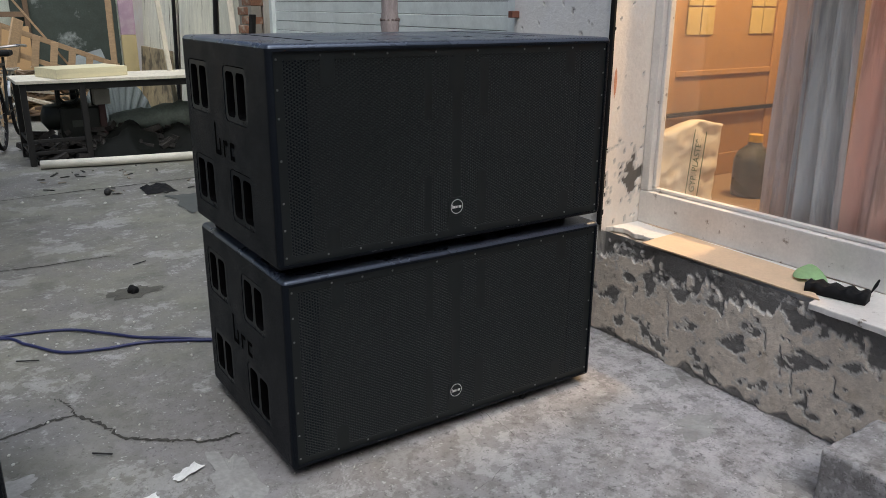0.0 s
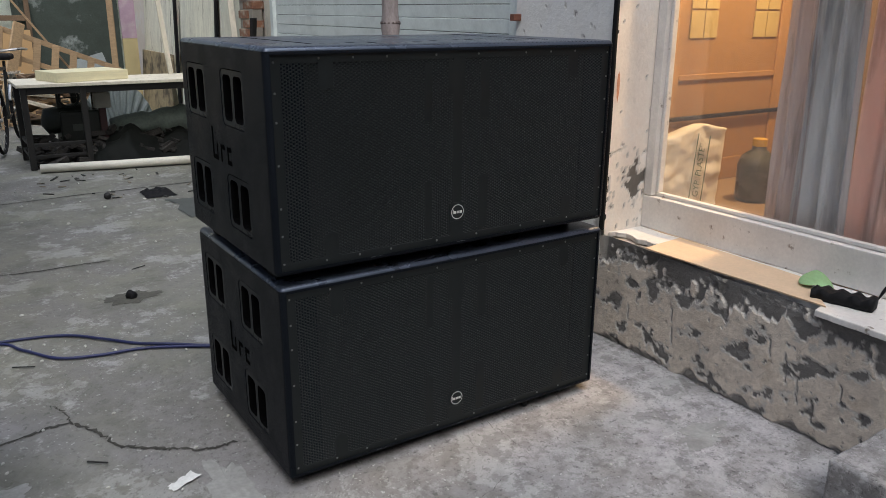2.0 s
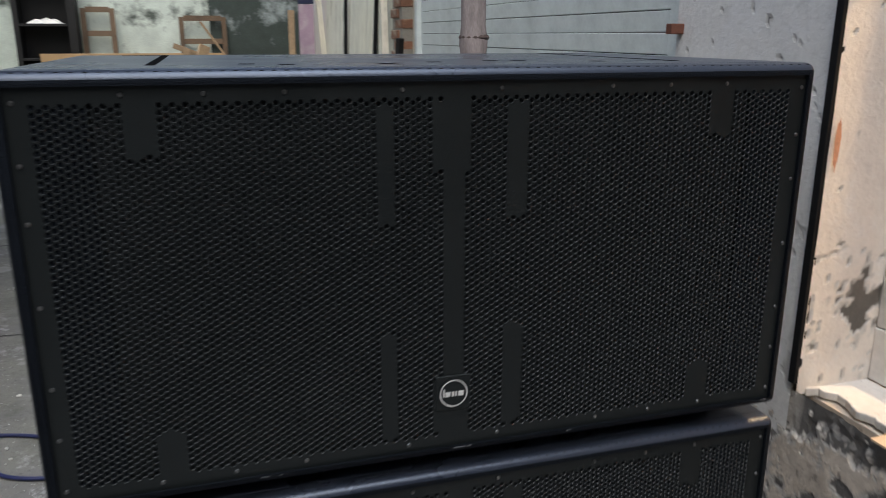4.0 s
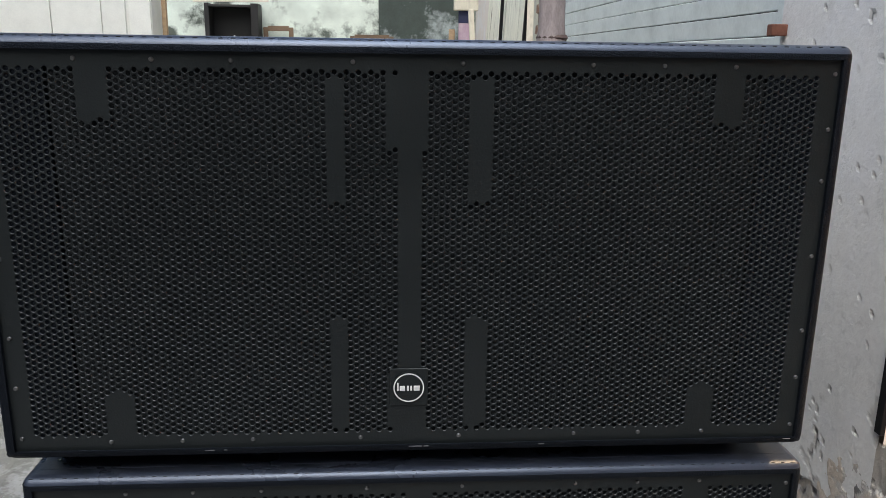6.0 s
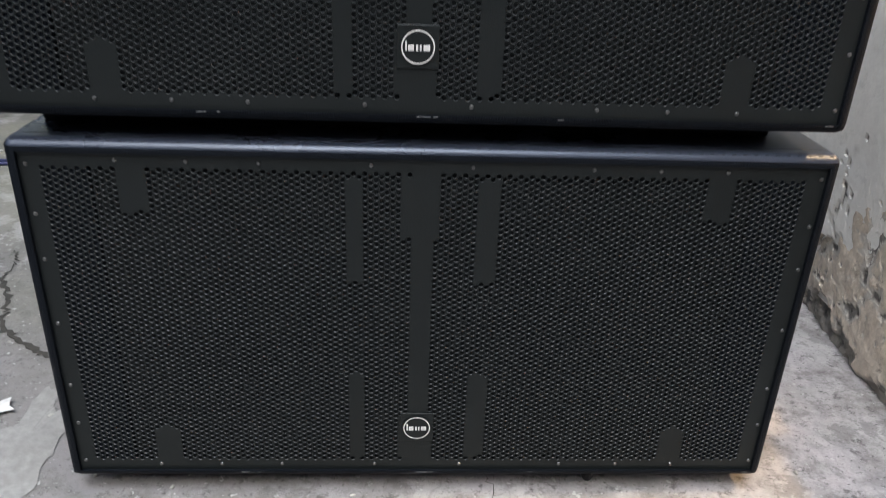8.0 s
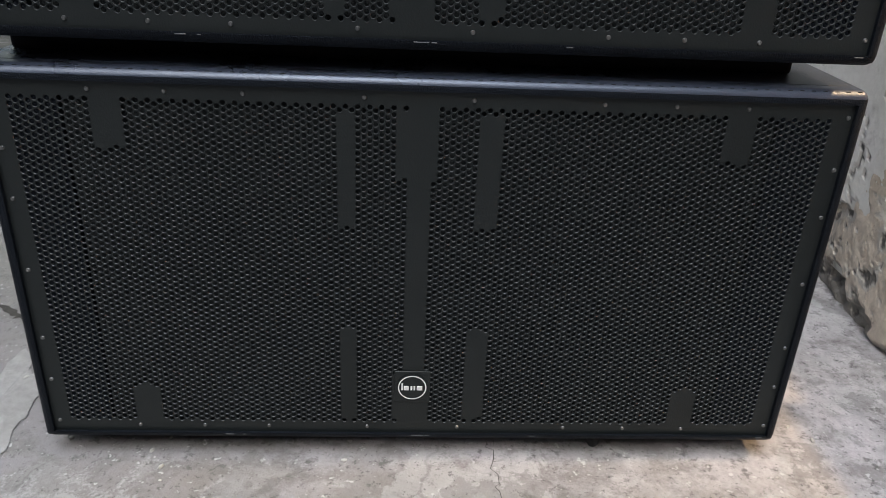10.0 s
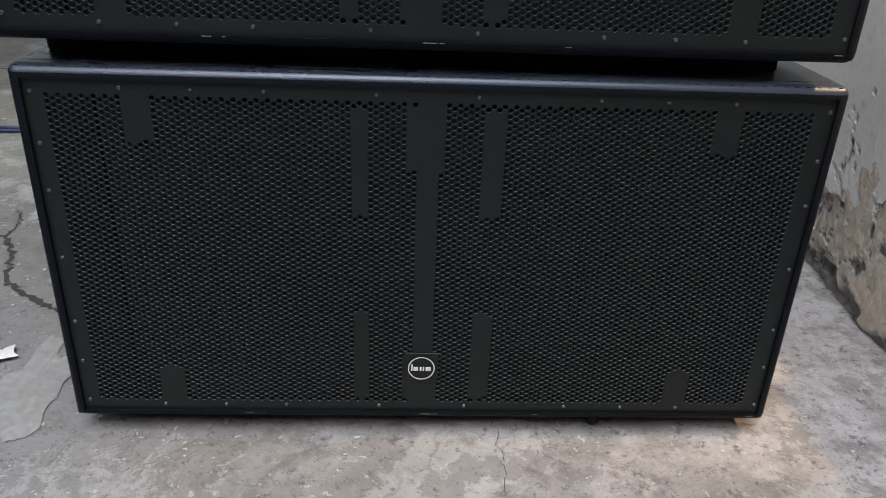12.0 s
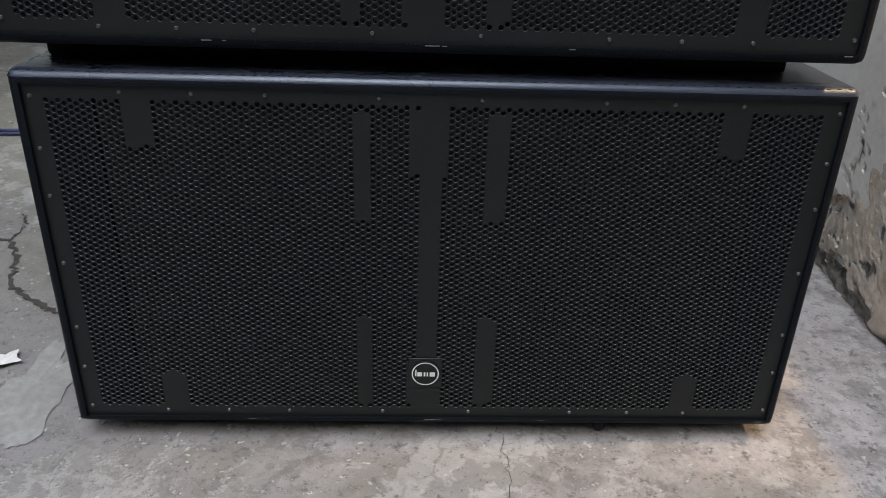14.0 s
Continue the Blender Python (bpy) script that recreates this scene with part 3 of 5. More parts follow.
def cabinet():
    bm = box(0, SW, 0, SD, 0, SH, 0.0155, 6)
    flat = lambda f, n: f.normal.dot(Vector(n)) > 0.999 and f.calc_area() > 0.2
    bm.normal_update()
    bmesh.ops.delete(bm, geom=[f for f in bm.faces if flat(f, (-1, 0, 0)) or flat(f, (0, -1, 0))], context="FACES")
    e = 0.0155
    holes = [round_rect(y - 0.003, y + 0.191, z - 0.003, z + 0.161, 0.022) for y, z in HANDLES]
    marks = [round_rect(0.452, 0.468, 0.258, 0.358, 0.005), round_rect(0.416, 0.453, 0.258, 0.274, 0.006), round_rect(0.416, 0.428, 0.268, 0.312, 0.005), round_rect(0.378, 0.392, 0.258, 0.312, 0.005), round_rect(0.352, 0.379, 0.297, 0.312, 0.006), round_rect(0.318, 0.332, 0.258, 0.312, 0.005), round_rect(0.292, 0.32, 0.258, 0.273, 0.006), round_rect(0.292, 0.32, 0.297, 0.312, 0.006)]
    holed(bm, 0, [(e, e), (SD - e, e), (SD - e, SH - e), (e, SH - e)], holes, 0.006, closed=False)
    # front lip and the cavity behind the grille
    o = [(e, e), (SW - e, e), (SW - e, SH - e), (e, SH - e)]
    i = [(0.0175, 0.0135), (SW - 0.0175, 0.0135), (SW - 0.0175, 0.5875), (0.0175, 0.5875)]
    ov = [bm.verts.new((x, 0, z)) for x, z in o]
    iv = [bm.verts.new((x, 0, z)) for x, z in i]
    bv = [bm.verts.new((x, 0.07, z)) for x, z in i]
    for k in range(4):
        j = (k + 1) % 4
        bm.faces.new((ov[k], ov[j], iv[j], iv[k])), bm.faces.new((iv[k], iv[j], bv[j], bv[k]))
    bm.faces.new(bv)
    bmesh.ops.recalc_face_normals(bm, faces=bm.faces)
    return bm, marks


def handle():
    bm = bmesh.new()
    out = round_rect(0.0, 0.188, 0.0, 0.158, 0.02)
    slots = [round_rect(0.016, 0.084, 0.014, 0.144, 0.016), round_rect(0.104, 0.172, 0.014, 0.144, 0.016)]
    holed(bm, 0.0, out, slots, 0.14, 0.007)
    bmesh.ops.recalc_face_normals(bm, faces=bm.faces)
    return bm


GRILLE_MID = 0.592


def grille_mesh():
    """Punched steel sheet: round holes with eased rims in staggered upright columns, with plain tabs and strips left solid."""
    p = 0.00945
    dx, r = p * 0.866, p / math.sqrt(3)
    c0 = GRILLE_MID
    solid = [(c0 - 0.0285, c0 + 0.0285, 0.455, 0.566), (c0 - 0.0145, c0 + 0.0145, 0.13, 0.47), (c0 - 0.0285, c0 + 0.0285, 0.03, 0.14)]
    for a, b in ((-0.1115, -0.0855), (0.0865, 0.1125)):
        solid += [(c0 + a, c0 + b, 0.385, 0.556), (c0 + a, c0 + b, 0.042, 0.213)]
    for a, b in ((0.147, 0.191), (1.019, 1.063)):
        solid += [(a, b, 0.496, 0.62), (a, b, -0.02, 0.103)]
    co, faces, eased = [], [], []
    six = [(math.cos(radians(60 * k)), math.sin(radians(60 * k))) for k in range(6)]
    twelve = [(math.cos(radians(30 * k)), math.sin(radians(30 * k))) for k in range(12)]
    rings = ((0.0043, 0.0), (0.0036, 0.0009), (0.0034, 0.0019))
    for c in range(int(1.198 / dx) + 1):
        x = 0.0078 + c * dx
        for k in range(int(0.588 / p) + 1):
            z = 0.0095 + k * p + (p / 2 if c % 2 else 0)
            near = lambda a: a[0] < x < a[1] and a[2] + 0.4 * abs(x - (a[0] + a[1]) / 2) - 0.003 < z < a[3] - 0.4 * abs(x - (a[0] + a[1]) / 2) + 0.003
            rim = x < 0.042 or x > SW - 0.046 or z < 0.034 or z > 0.566
            n = len(co)
            co += [(x + a * r, 0, z + b * r) for a, b in six]
            if rim or any(near(a) for a in solid):
                faces.append(tuple(range(n, n + 6))), eased.append(0)
                continue
            eased += [0] * 12 + [1] * 12 + [0] * 12
            for h, d in rings:
                co += [(x + a * h, d, z + b * h) for a, b in twelve]
            m = n + 6
            for i in range(6):
                j = (i + 1) % 6
                faces += [(n + i, m + 2 * i + 1, m + 2 * i), (n + i, n + j, m + (2 * i + 2) % 12, m + 2 * i + 1)]
            for q in (m, m + 12):
                faces += [(q + i, q + (i + 1) % 12, q + 12 + (i + 1) % 12, q + 12 + i) for i in range(12)]
    me = bpy.data.meshes.new("grille")
    me.from_pydata(co, [], faces)
    me.materials.append(BLACK_METAL), me.materials.append(RIM_GLINT)
    me.polygons.foreach_set("material_index", eased)
    return me


def screw_mesh():
    bm = bmesh.new()
    bmesh.ops.create_cone(bm, cap_ends=True, segments=10, radius1=0.0034, radius2=0.0024, depth=0.002, matrix=Matrix.Rotation(radians(90), 4, "X"))
    box(-0.0022, 0.0022, -0.0014, -0.0008, -0.0005, 0.0005, bm=bm)
    me = bpy.data.meshes.new("screw")
    bm.to_mesh(me)
    bm.free()
    me.materials.append(SCREW)
    return me


sub = empty("subwoofer", -0.006, 0, 0.0305, label="black painted double subwoofer with steel mesh grille, lower of two stacked", category="subwoofer", group="stacked subwoofers")
bm, marks = cabinet()
bm.normal_update()
# Up-facing top edges take the paler copy, a painted sky highlight.
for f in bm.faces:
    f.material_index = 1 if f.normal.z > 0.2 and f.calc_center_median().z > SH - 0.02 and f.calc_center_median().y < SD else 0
body = part("body", bm, BLACK, sub, "black textured paint, top edges lightened as a sky highlight")
body.data.materials.append(TOP_SHEEN)
body.data.polygons.foreach_set("use_smooth", [max(abs(c) for c in p.normal) < 0.999 for p in body.data.polygons])
# Flat black plates on the side paint the shade of engraved marks.
for pts in marks:
    bm = bmesh.new()
    holed(bm, -0.0012, pts, [], 0)
    vs = list(bm.verts)
    part("recessed_mark", bm, RECESS_SHADE, body, "flat black mark standing in for an engraving's shade")
hd = None
for y, z in HANDLES:
    if hd is None:
        hd = part("handle", handle(), HANDLE, sub, "twin-slot moulded handle recess")
        hd.data.materials.append(RECESS_SHADE)
        o = hd
    else:
        o = tagged(new("handle", hd.data), "twin-slot moulded handle recess")
        o.parent = sub
    o.location = (0.0015, y, z)
gr = new("grille", grille_mesh())
gr.parent, gr.location, gr["label"] = sub, (0, 0.006, 0), "black perforated steel grille with plain strips"
for a, c in ((0.019, 0.112), (SW - 0.119, SW - 0.019)):
    part("side_baffle", box(a, c, 0.0083, 0.06, 0.02, 0.585, 0.001), BLACK, sub)
part("foam_sheet", box(0.113, SW - 0.12, 0.0135, 0.019, 0.02, 0.585), BACKING, sub)
part("top_panel", box(0.02, SW - 0.02, 0.03, SD - 0.02, SH - 0.002, SH + 0.0004, 0.0002, 1), TOP_SHEEN, sub, "black top panel painted with a pale blue sky sheen")
for k in (-0.245, 0.245):
    bm = bmesh.new()
    bmesh.ops.create_cone(bm, cap_ends=False, segments=40, radius1=0.21, radius2=0.07, depth=0.03, matrix=Matrix.Translation((MID + k, 0.036, 0.3)) @ Matrix.Rotation(radians(-90), 4, "X"))
    part("speaker_cone", bm, BACKING, sub, smooth=True)
scr = screw_mesh()
spots = [(x, 0.576) for x in (0.148, 0.248, 0.351, 0.512, 0.66, 0.839, 0.939, 1.04)] + [(x, 0.026) for x in (0.15, 0.253, 0.356, 0.516, 0.664, 0.841, 0.942, 1.042)]
spots += [(x, z) for x in (0.0235, SW - 0.0285) for z in (0.568, 0.491, 0.417, 0.305, 0.189, 0.113, 0.034)]
for x, z in [(x + 0.004, z) for x, z in spots]:
    o = new("screw", scr)
    o.parent, o.matrix_local = sub, pose(x, 0.005, z, 0, 73 * x * 40, 0)

badge_bm = bmesh.new()
bmesh.ops.create_cone(badge_bm, cap_ends=True, segments=40, radius1=0.0245, radius2=0.0245, depth=0.003, matrix=Matrix.Rotation(radians(90), 4, "X"))
badge = part("badge", badge_bm, BLACK_METAL, sub, "round black badge with a white ring")
badge.location = (GRILLE_MID, 0.003, 0.1075)
ring_bm = bmesh.new()
for k in range(40):
    a, c = 2 * math.pi * k / 40, 2 * math.pi * (k + 1) / 40
    q = [ring_bm.verts.new((rr * math.cos(t), -0.0022, rr * math.sin(t))) for rr, t in ((0.0209, a), (0.0228, a), (0.0228, c), (0.0209, c))]
    ring_bm.faces.new(q)
bmesh.ops.remove_doubles(ring_bm, verts=ring_bm.verts, dist=0.0001)
part("badge_ring", ring_bm, WHITE_INK, badge)
for x0, x1, z0, z1 in ((-0.0175, -0.0148, -0.005, 0.008), (-0.0135, -0.0055, -0.005, 0.003), (-0.0028, 0.0002, -0.005, 0.003), (0.0022, 0.0048, -0.005, 0.003), (0.0072, 0.0162, -0.005, 0.003)):
    part("badge_mark", box(x0, x1, -0.0028, -0.0018, z0, z1, 0.0004, 1), WHITE_INK, badge)
part("badge_plate", box(GRILLE_MID - 0.0285, GRILLE_MID + 0.0285, 0.0035, 0.0055, 0.078, 0.1365, 0.0006, 1), BLACK_METAL, sub)
for x, w in ((0.29, 0.014), (0.318, 0.005), (0.592, 0.02), (0.615, 0.007), (0.79, 0.009), (1.176, 0.012)):
    part("scuff", box(x, x + w, -0.0007, 0.0005, 0.0118, 0.0131, 0.0002, 1), SCUFF, sub, "bare scuff on the lower lip")
# Skids are stretched nearly full length to block light in the gap.
for y in (0.1, 0.6):
    part("skid", box(0.035, SW - 0.065, y, y + 0.07, -0.0352, -0.001, 0.006), RUBBER, sub, "black rubber skid")
# stacking channels and sockets on the top: black strips painting the grooves' shade
for x0, x1, y0, y1 in ((0.176, 0.19, 0.13, 0.70), (0.1, 0.176, 0.69, 0.70), (SW - 0.19, SW - 0.176, 0.13, 0.70), (SW - 0.176, SW - 0.1, 0.69, 0.70)):
    part("top_channel", box(x0, x1, y0, y1, SH - 0.004, SH + 0.0009), RECESS_SHADE, sub)
for x, y in ((0.305, 0.14), (0.36, 0.11), (0.51, 0.11), (0.6, 0.16), (0.71, 0.2), (0.76, 0.2), (0.88, 0.14)):
    part("top_socket", box(x, x + 0.022, y, y + 0.02, SH - 0.004, SH + 0.0009), RECESS_SHADE, sub)
up = copy_thing(sub, pose(-0.018, -0.009, 0.672))
tagged(up, "black painted double subwoofer with steel mesh grille, resting on another")
part("stud", tube([(0.906, 0.028, -0.026), (0.906, 0.028, -0.02), (0.906, 0.028, 0.002)], [0.008, 0.011, 0.011], sides=12), RUBBER, sub, "small black rubber stud")
# a third cabinet, its corner only
side_cab = empty("loudspeaker", -1.36, -0.06, 0, label="black loudspeaker cabinet standing on the floor", category="loudspeaker")
part("body", box(0, 0.62, 0, 0.6, 0.02, 0.6, 0.03, 4), BLACK, side_cab)
for x, y in ((0.08, 0.08), (0.54, 0.08), (0.08, 0.52), (0.54, 0.52)):
    part("foot", box(x - 0.02, x + 0.02, y - 0.02, y + 0.02, -0.005, 0.021, 0.003), RUBBER, side_cab)


# ---- by the window ----
def bent_sheet(name, corners, thick, sag, material, nu=24, nv=6):
    """A thin sheet between four corners (a, b along; c, d behind), sagging a little, with thickness."""
    a, b, c, d = [Vector(p) for p in corners]
    bm = bmesh.new()
    lay = []
    for t in (0, thick):
        rows = []
        for j in range(nv + 1):
            row = []
            for i in range(nu + 1):
                u, v = i / nu, j / nv
                p = (a.lerp(b, u)).lerp(c.lerp(d, u), v)
                row.append(bm.verts.new(p + Vector((0, 0, t + sag * fbm(u * 3, v * 2, 1, 2)))))
            rows.append(row)
        lay.append(rows)
    for j in range(nv):
        for i in range(nu):
            bm.faces.new((lay[0][j][i], lay[0][j + 1][i], lay[0][j + 1][i + 1], lay[0][j][i + 1]))
            bm.faces.new((lay[1][j][i], lay[1][j][i + 1], lay[1][j + 1][i + 1], lay[1][j + 1][i]))
    for i in range(nu):
        for j in (0, nv):
            bm.faces.new((lay[0][j][i], lay[0][j][i + 1], lay[1][j][i + 1], lay[1][j][i]))
    for j in range(nv):
        for i in (0, nu):
            bm.faces.new((lay[0][j][i], lay[0][j + 1][i], lay[1][j + 1][i], lay[1][j][i]))
    bmesh.ops.recalc_face_normals(bm, faces=bm.faces)
    return part(name, bm, material)


bm = bmesh.new()
bm.faces.new([bm.verts.new((1.636 + 0.008 * (1 + 0.4 * fbm(math.cos(a) * 2, math.sin(a) * 2, 4)) * math.cos(a), 0.3885, 1.08 + 0.06 * (1 + 0.4 * fbm(math.cos(a) * 2, math.sin(a) * 2, 7)) * math.sin(a))) for a in [2 * math.pi * k / 24 for k in range(24)]])
part("paint_smear", bm, mat("red_oxide_smear", (0.6, 0.3, 0.18), 0.8, vary=0.3), pier, "smear of red oxide paint")
tagged(bent_sheet("cardboard_strip", ((1.588, 0.13, 0.4585), (1.592, -0.635, 0.4585), (1.815, 0.15, 0.46), (1.79, -0.44, 0.46)), 0.005, 0.003, CARD), "flat brown cardboard strip lying on the window ledge", "cardboard")
lf = bmesh.new()
rim = []
for k in range(28):
    a = 2 * math.pi * k / 28
    rr = 0.058 * (1 - 0.28 * math.exp(-((a - math.pi) / 0.35) ** 2) + 0.22 * math.exp(-(min(a, 2 * math.pi - a) / 0.3) ** 2))
    rim.append(lf.verts.new((rr * math.cos(a) * 0.85, rr * math.sin(a), 0.012 * math.cos(2 * a) + 0.014)))
hub = lf.verts.new((0, 0, 0.004))
for k in range(28):
    lf.faces.new((hub, rim[k], rim[(k + 1) % 28]))
leaf = part("leaf", lf, LEAF, smooth=True)
leaf.matrix_world = pose(1.745, -0.505, 0.466, 8, -14, 35)
tagged(leaf, "fresh green heart-shaped leaf on the cardboard", "leaf")
so = leaf.modifiers.new("thickness", "SOLIDIFY")
so.thickness = 0.0012
fo = bmesh.new()
n = 40
top, bot = [], []
for k in range(n + 1):
    u = k / n
    wz = 0.005 * math.sin(u * 4 * 2 * math.pi)
    for lst, z0 in ((top, 0.034 + wz), (bot, 0.0)):
        lst.append([fo.verts.new((w + 0.004 * fbm(u * 6, w * 20, 2, 2), u * 0.19, max(z0, 0) + (0.003 * fbm(u * 8, w * 30, z0) if z0 else 0))) for w in (-0.03, -0.01, 0.01, 0.03)])
for k in range(n):
    for m in range(3):
        fo.faces.new((top[k][m], top[k][m + 1], top[k + 1][m + 1], top[k + 1][m])), fo.faces.new((bot[k][m], bot[k + 1][m], bot[k + 1][m + 1], bot[k][m + 1]))
    for m in (0, 3):
        fo.faces.new((top[k][m], top[k + 1][m], bot[k + 1][m], bot[k][m]))
fo.faces.new([*top[0], *bot[0][::-1]]), fo.faces.new([*top[n][::-1], *bot[n]])
bmesh.ops.recalc_face_normals(fo, faces=fo.faces)
ob = part("foam_offcut", fo, RUBBER, smooth=True)
ob.matrix_world = pose(1.70, -0.735, 0.459, 0, 0, 14)
tagged(ob, "black wavy foam offcut lying on the ledge", "foam")
tagged(part("twig", tube([(1.80, -0.69, 0.458), (1.81, -0.70, 0.49), (1.815, -0.705, 0.51)], [0.002, 0.006, 0.003]), RUBBER), "small dark curled twig standing by the frame", "twig")
stp = box(1.25, 1.66, -2.3, -0.895, -0.05, 0.16, 0.012, 3)
bmesh.ops.subdivide_edges(stp, edges=stp.edges[:], cuts=5, use_grid_fill=True)
for v in stp.verts:
    v.co += Vector((0.008 * fbm(v.co.y * 5, v.co.z * 9, 2, 3), 0.006 * fbm(v.co.x * 7, v.co.z * 9, 4, 3), 0.005 * fbm(v.co.x * 6, v.co.y * 6, 6, 3)))
tagged(part("step_block", stp, CONCRETE), "low worn concrete step against the plinth", "step")

# inside the lit room
door = empty("panel_door", 2.3, 0.73, 0.5, label="varnished orange wooden door with small glazed panes", category="door")
part("panel", box(0, 0.96, 0, 0.03, 0, 2.1), DOOR_WOOD, door)
for x in (0, 0.87):
    part("stile", box(x, x + 0.09, -0.014, -0.001, 0, 2.1, 0.004), DOOR_WOOD, door)
for z, h in ((0.0, 0.12), (0.54, 0.03), (1.95, 0.12)):
    part("rail", box(0.092, 0.868, -0.013, -0.001, z, z + h, 0.004), DOOR_WOOD, door)
part("shelf_edge", box(0.03, 0.93, -0.035, -0.0145, 0.345, 0.365, 0.003), DARK_WOOD, door)
PANEGLASS = mat("frosted_pane", (0.52, 0.42, 0.18), 0.3, bump=0.05)
for x0 in (0.15, 0.65):
    for i in range(2):
        for j in range(3):
            part("pane", box(x0 + i * 0.105, x0 + 0.098 + i * 0.105, -0.008, -0.002, 0.745 + j * 0.14, 0.877 + j * 0.14, 0.002), PANEGLASS, door)
tagged(part("plank", box(2.08, 2.22, 0.76, 0.79, 0.5, 2.4, 0.004), mat("brown_board", (0.3, 0.16, 0.07), 0.6)), "brown upright board beside the orange door", "board")


def sack():
    bm = bmesh.new()
    bmesh.ops.create_grid(bm, x_segments=36, y_segments=30, size=0.5)
    for v in bm.verts:
        u, w = v.co.x + 0.5, v.co.y + 0.5
        bulge = 0.09 * (max(0, 1 - (2 * u - 1) ** 2) ** 0.5) * (1 - 0.55 * w)
        fold = 0.02 * fbm(u * 5, w * 4, 3, 4)
        v.co = Vector((u * 0.42 - 0.05 * w * (0.5 - u), -bulge * 0.8 + fold, w * (0.25 + 0.11 * math.sin(min(1.0, u * 1.5) * math.pi / 2) + 0.012 * math.sin(u * 9 + 1)) + fold * 0.5))
    g = bmesh.ops.extrude_face_region(bm, geom=bm.faces[:])
    for v in [x for x in g["geom"] if isinstance(x, bmesh.types.BMVert)]:
        v.co.y = 0.03 + 0.3 * (0.03 - v.co.y)
    bmesh.ops.recalc_face_normals(bm, faces=bm.faces)
    return bm


sk = empty("plaster_sack", 1.945, 0.537, 0.5, -20, label="full white woven plaster sack with green lettering", category="sack")
part("bag", sack(), SACK, sk, smooth=True)
txt = bpy.data.curves.new("lettering", "FONT")
txt.body, txt.size, txt.align_x, txt.extrude = "GYP. PLASTER", 0.041, "CENTER", 0.0004
lt = new("lettering", txt)
INK = mat("green_ink", (0.1, 0.17, 0.13), 0.7, bump=0)
txt.materials.append(INK)
lt.parent, lt.matrix_local = sk, Matrix.Translation((0.29, -0.07, 0.175)) @ Matrix.Rotation(radians(-14), 4, "X") @ Matrix.Rotation(radians(90), 4, "X") @ Matrix.Rotation(radians(78), 4, "Z")
for side in (-0.03, 0.03):
    line = part("band_line", box(side - 0.002, side + 0.002, -0.0006, 0.0006, -0.17, 0.16), INK, sk)
    line.matrix_local = Matrix.Translation((0.278, -0.072, 0.18)) @ Matrix.Rotation(radians(-14), 4, "X") @ Matrix.Rotation(radians(12), 4, "Y")
jug = empty("jug", 2.55, 0.33, 0.5, label="dark plastic jug with a yellow screw cap", category="jug")
jb = bmesh.new()
prof = [(0.0, 0.0), (0.085, 0.0), (0.09, 0.02), (0.09, 0.2), (0.075, 0.25), (0.035, 0.285), (0.03, 0.31)]
for (r0, z0), (r1, z1) in zip(prof, prof[1:]):
    for k in range(20):
        a, c = 2 * math.pi * k / 20, 2 * math.pi * (k + 1) / 20
        q = [(r0 * math.cos(a), r0 * math.sin(a), z0), (r0 * math.cos(c), r0 * math.sin(c), z0), (r1 * math.cos(c), r1 * math.sin(c), z1), (r1 * math.cos(a), r1 * math.sin(a), z1)]
        if r0 == 0:
            q = [q[0], q[2], q[3]]
        jb.faces.new([jb.verts.new(p) for p in q])
bmesh.ops.remove_doubles(jb, verts=jb.verts, dist=0.0003)
bmesh.ops.recalc_face_normals(jb, faces=jb.faces)
part("body", jb, mat("smoky_plastic", (0.1, 0.105, 0.095), 0.3, bump=0.05), jug, smooth=True)
part("cap", tube([(0, 0, 0.305), (0, 0, 0.345)], 0.034, sides=16), mat("yellow_cap", (0.7, 0.45, 0.05), 0.4, bump=0), jug, "yellow cap")
jug.scale = (1.0, 1.0, 0.86)
part("grip", tube(smooth_line([(0.06, 0.03, 0.24), (0.1, 0.05, 0.3), (0.05, 0.02, 0.33), (0.02, 0.01, 0.31)]), 0.009), BLACK_METAL, jug)


def curtain(name, y0, y1, material, waves, seed, x=2.02, amp=0.028):
    bm = bmesh.new()
    rows = []
    for j in range(14):
        w = j / 13
        row = []
        for i in range(141):
            u = i / 140
            ph = u * waves * 2 * math.pi + 0.8 * fbm(u * 3, seed, 1, 2)
            d = amp * (math.sin(ph) + 0.35 * math.sin(2.3 * ph + seed)) * (1 - 0.25 * w) + 0.01 * fbm(u * 5, w * 3, seed, 2)
            row.append(bm.verts.new((x + d, y0 + (y1 - y0) * u + 0.005 * math.cos(ph) + 0.05 * w * (u * 1.5), 0.52 + 1.75 * w)))
        rows.append(row)
    for a, c in zip(rows, rows[1:]):
        for i in range(140):
            bm.faces.new((a[i], a[i + 1], c[i + 1], c[i]))
    ob = part(name, bm, material, smooth=True)
    md = ob.modifiers.new("thickness", "SOLIDIFY")
    md.thickness = 0.0015
    return ob


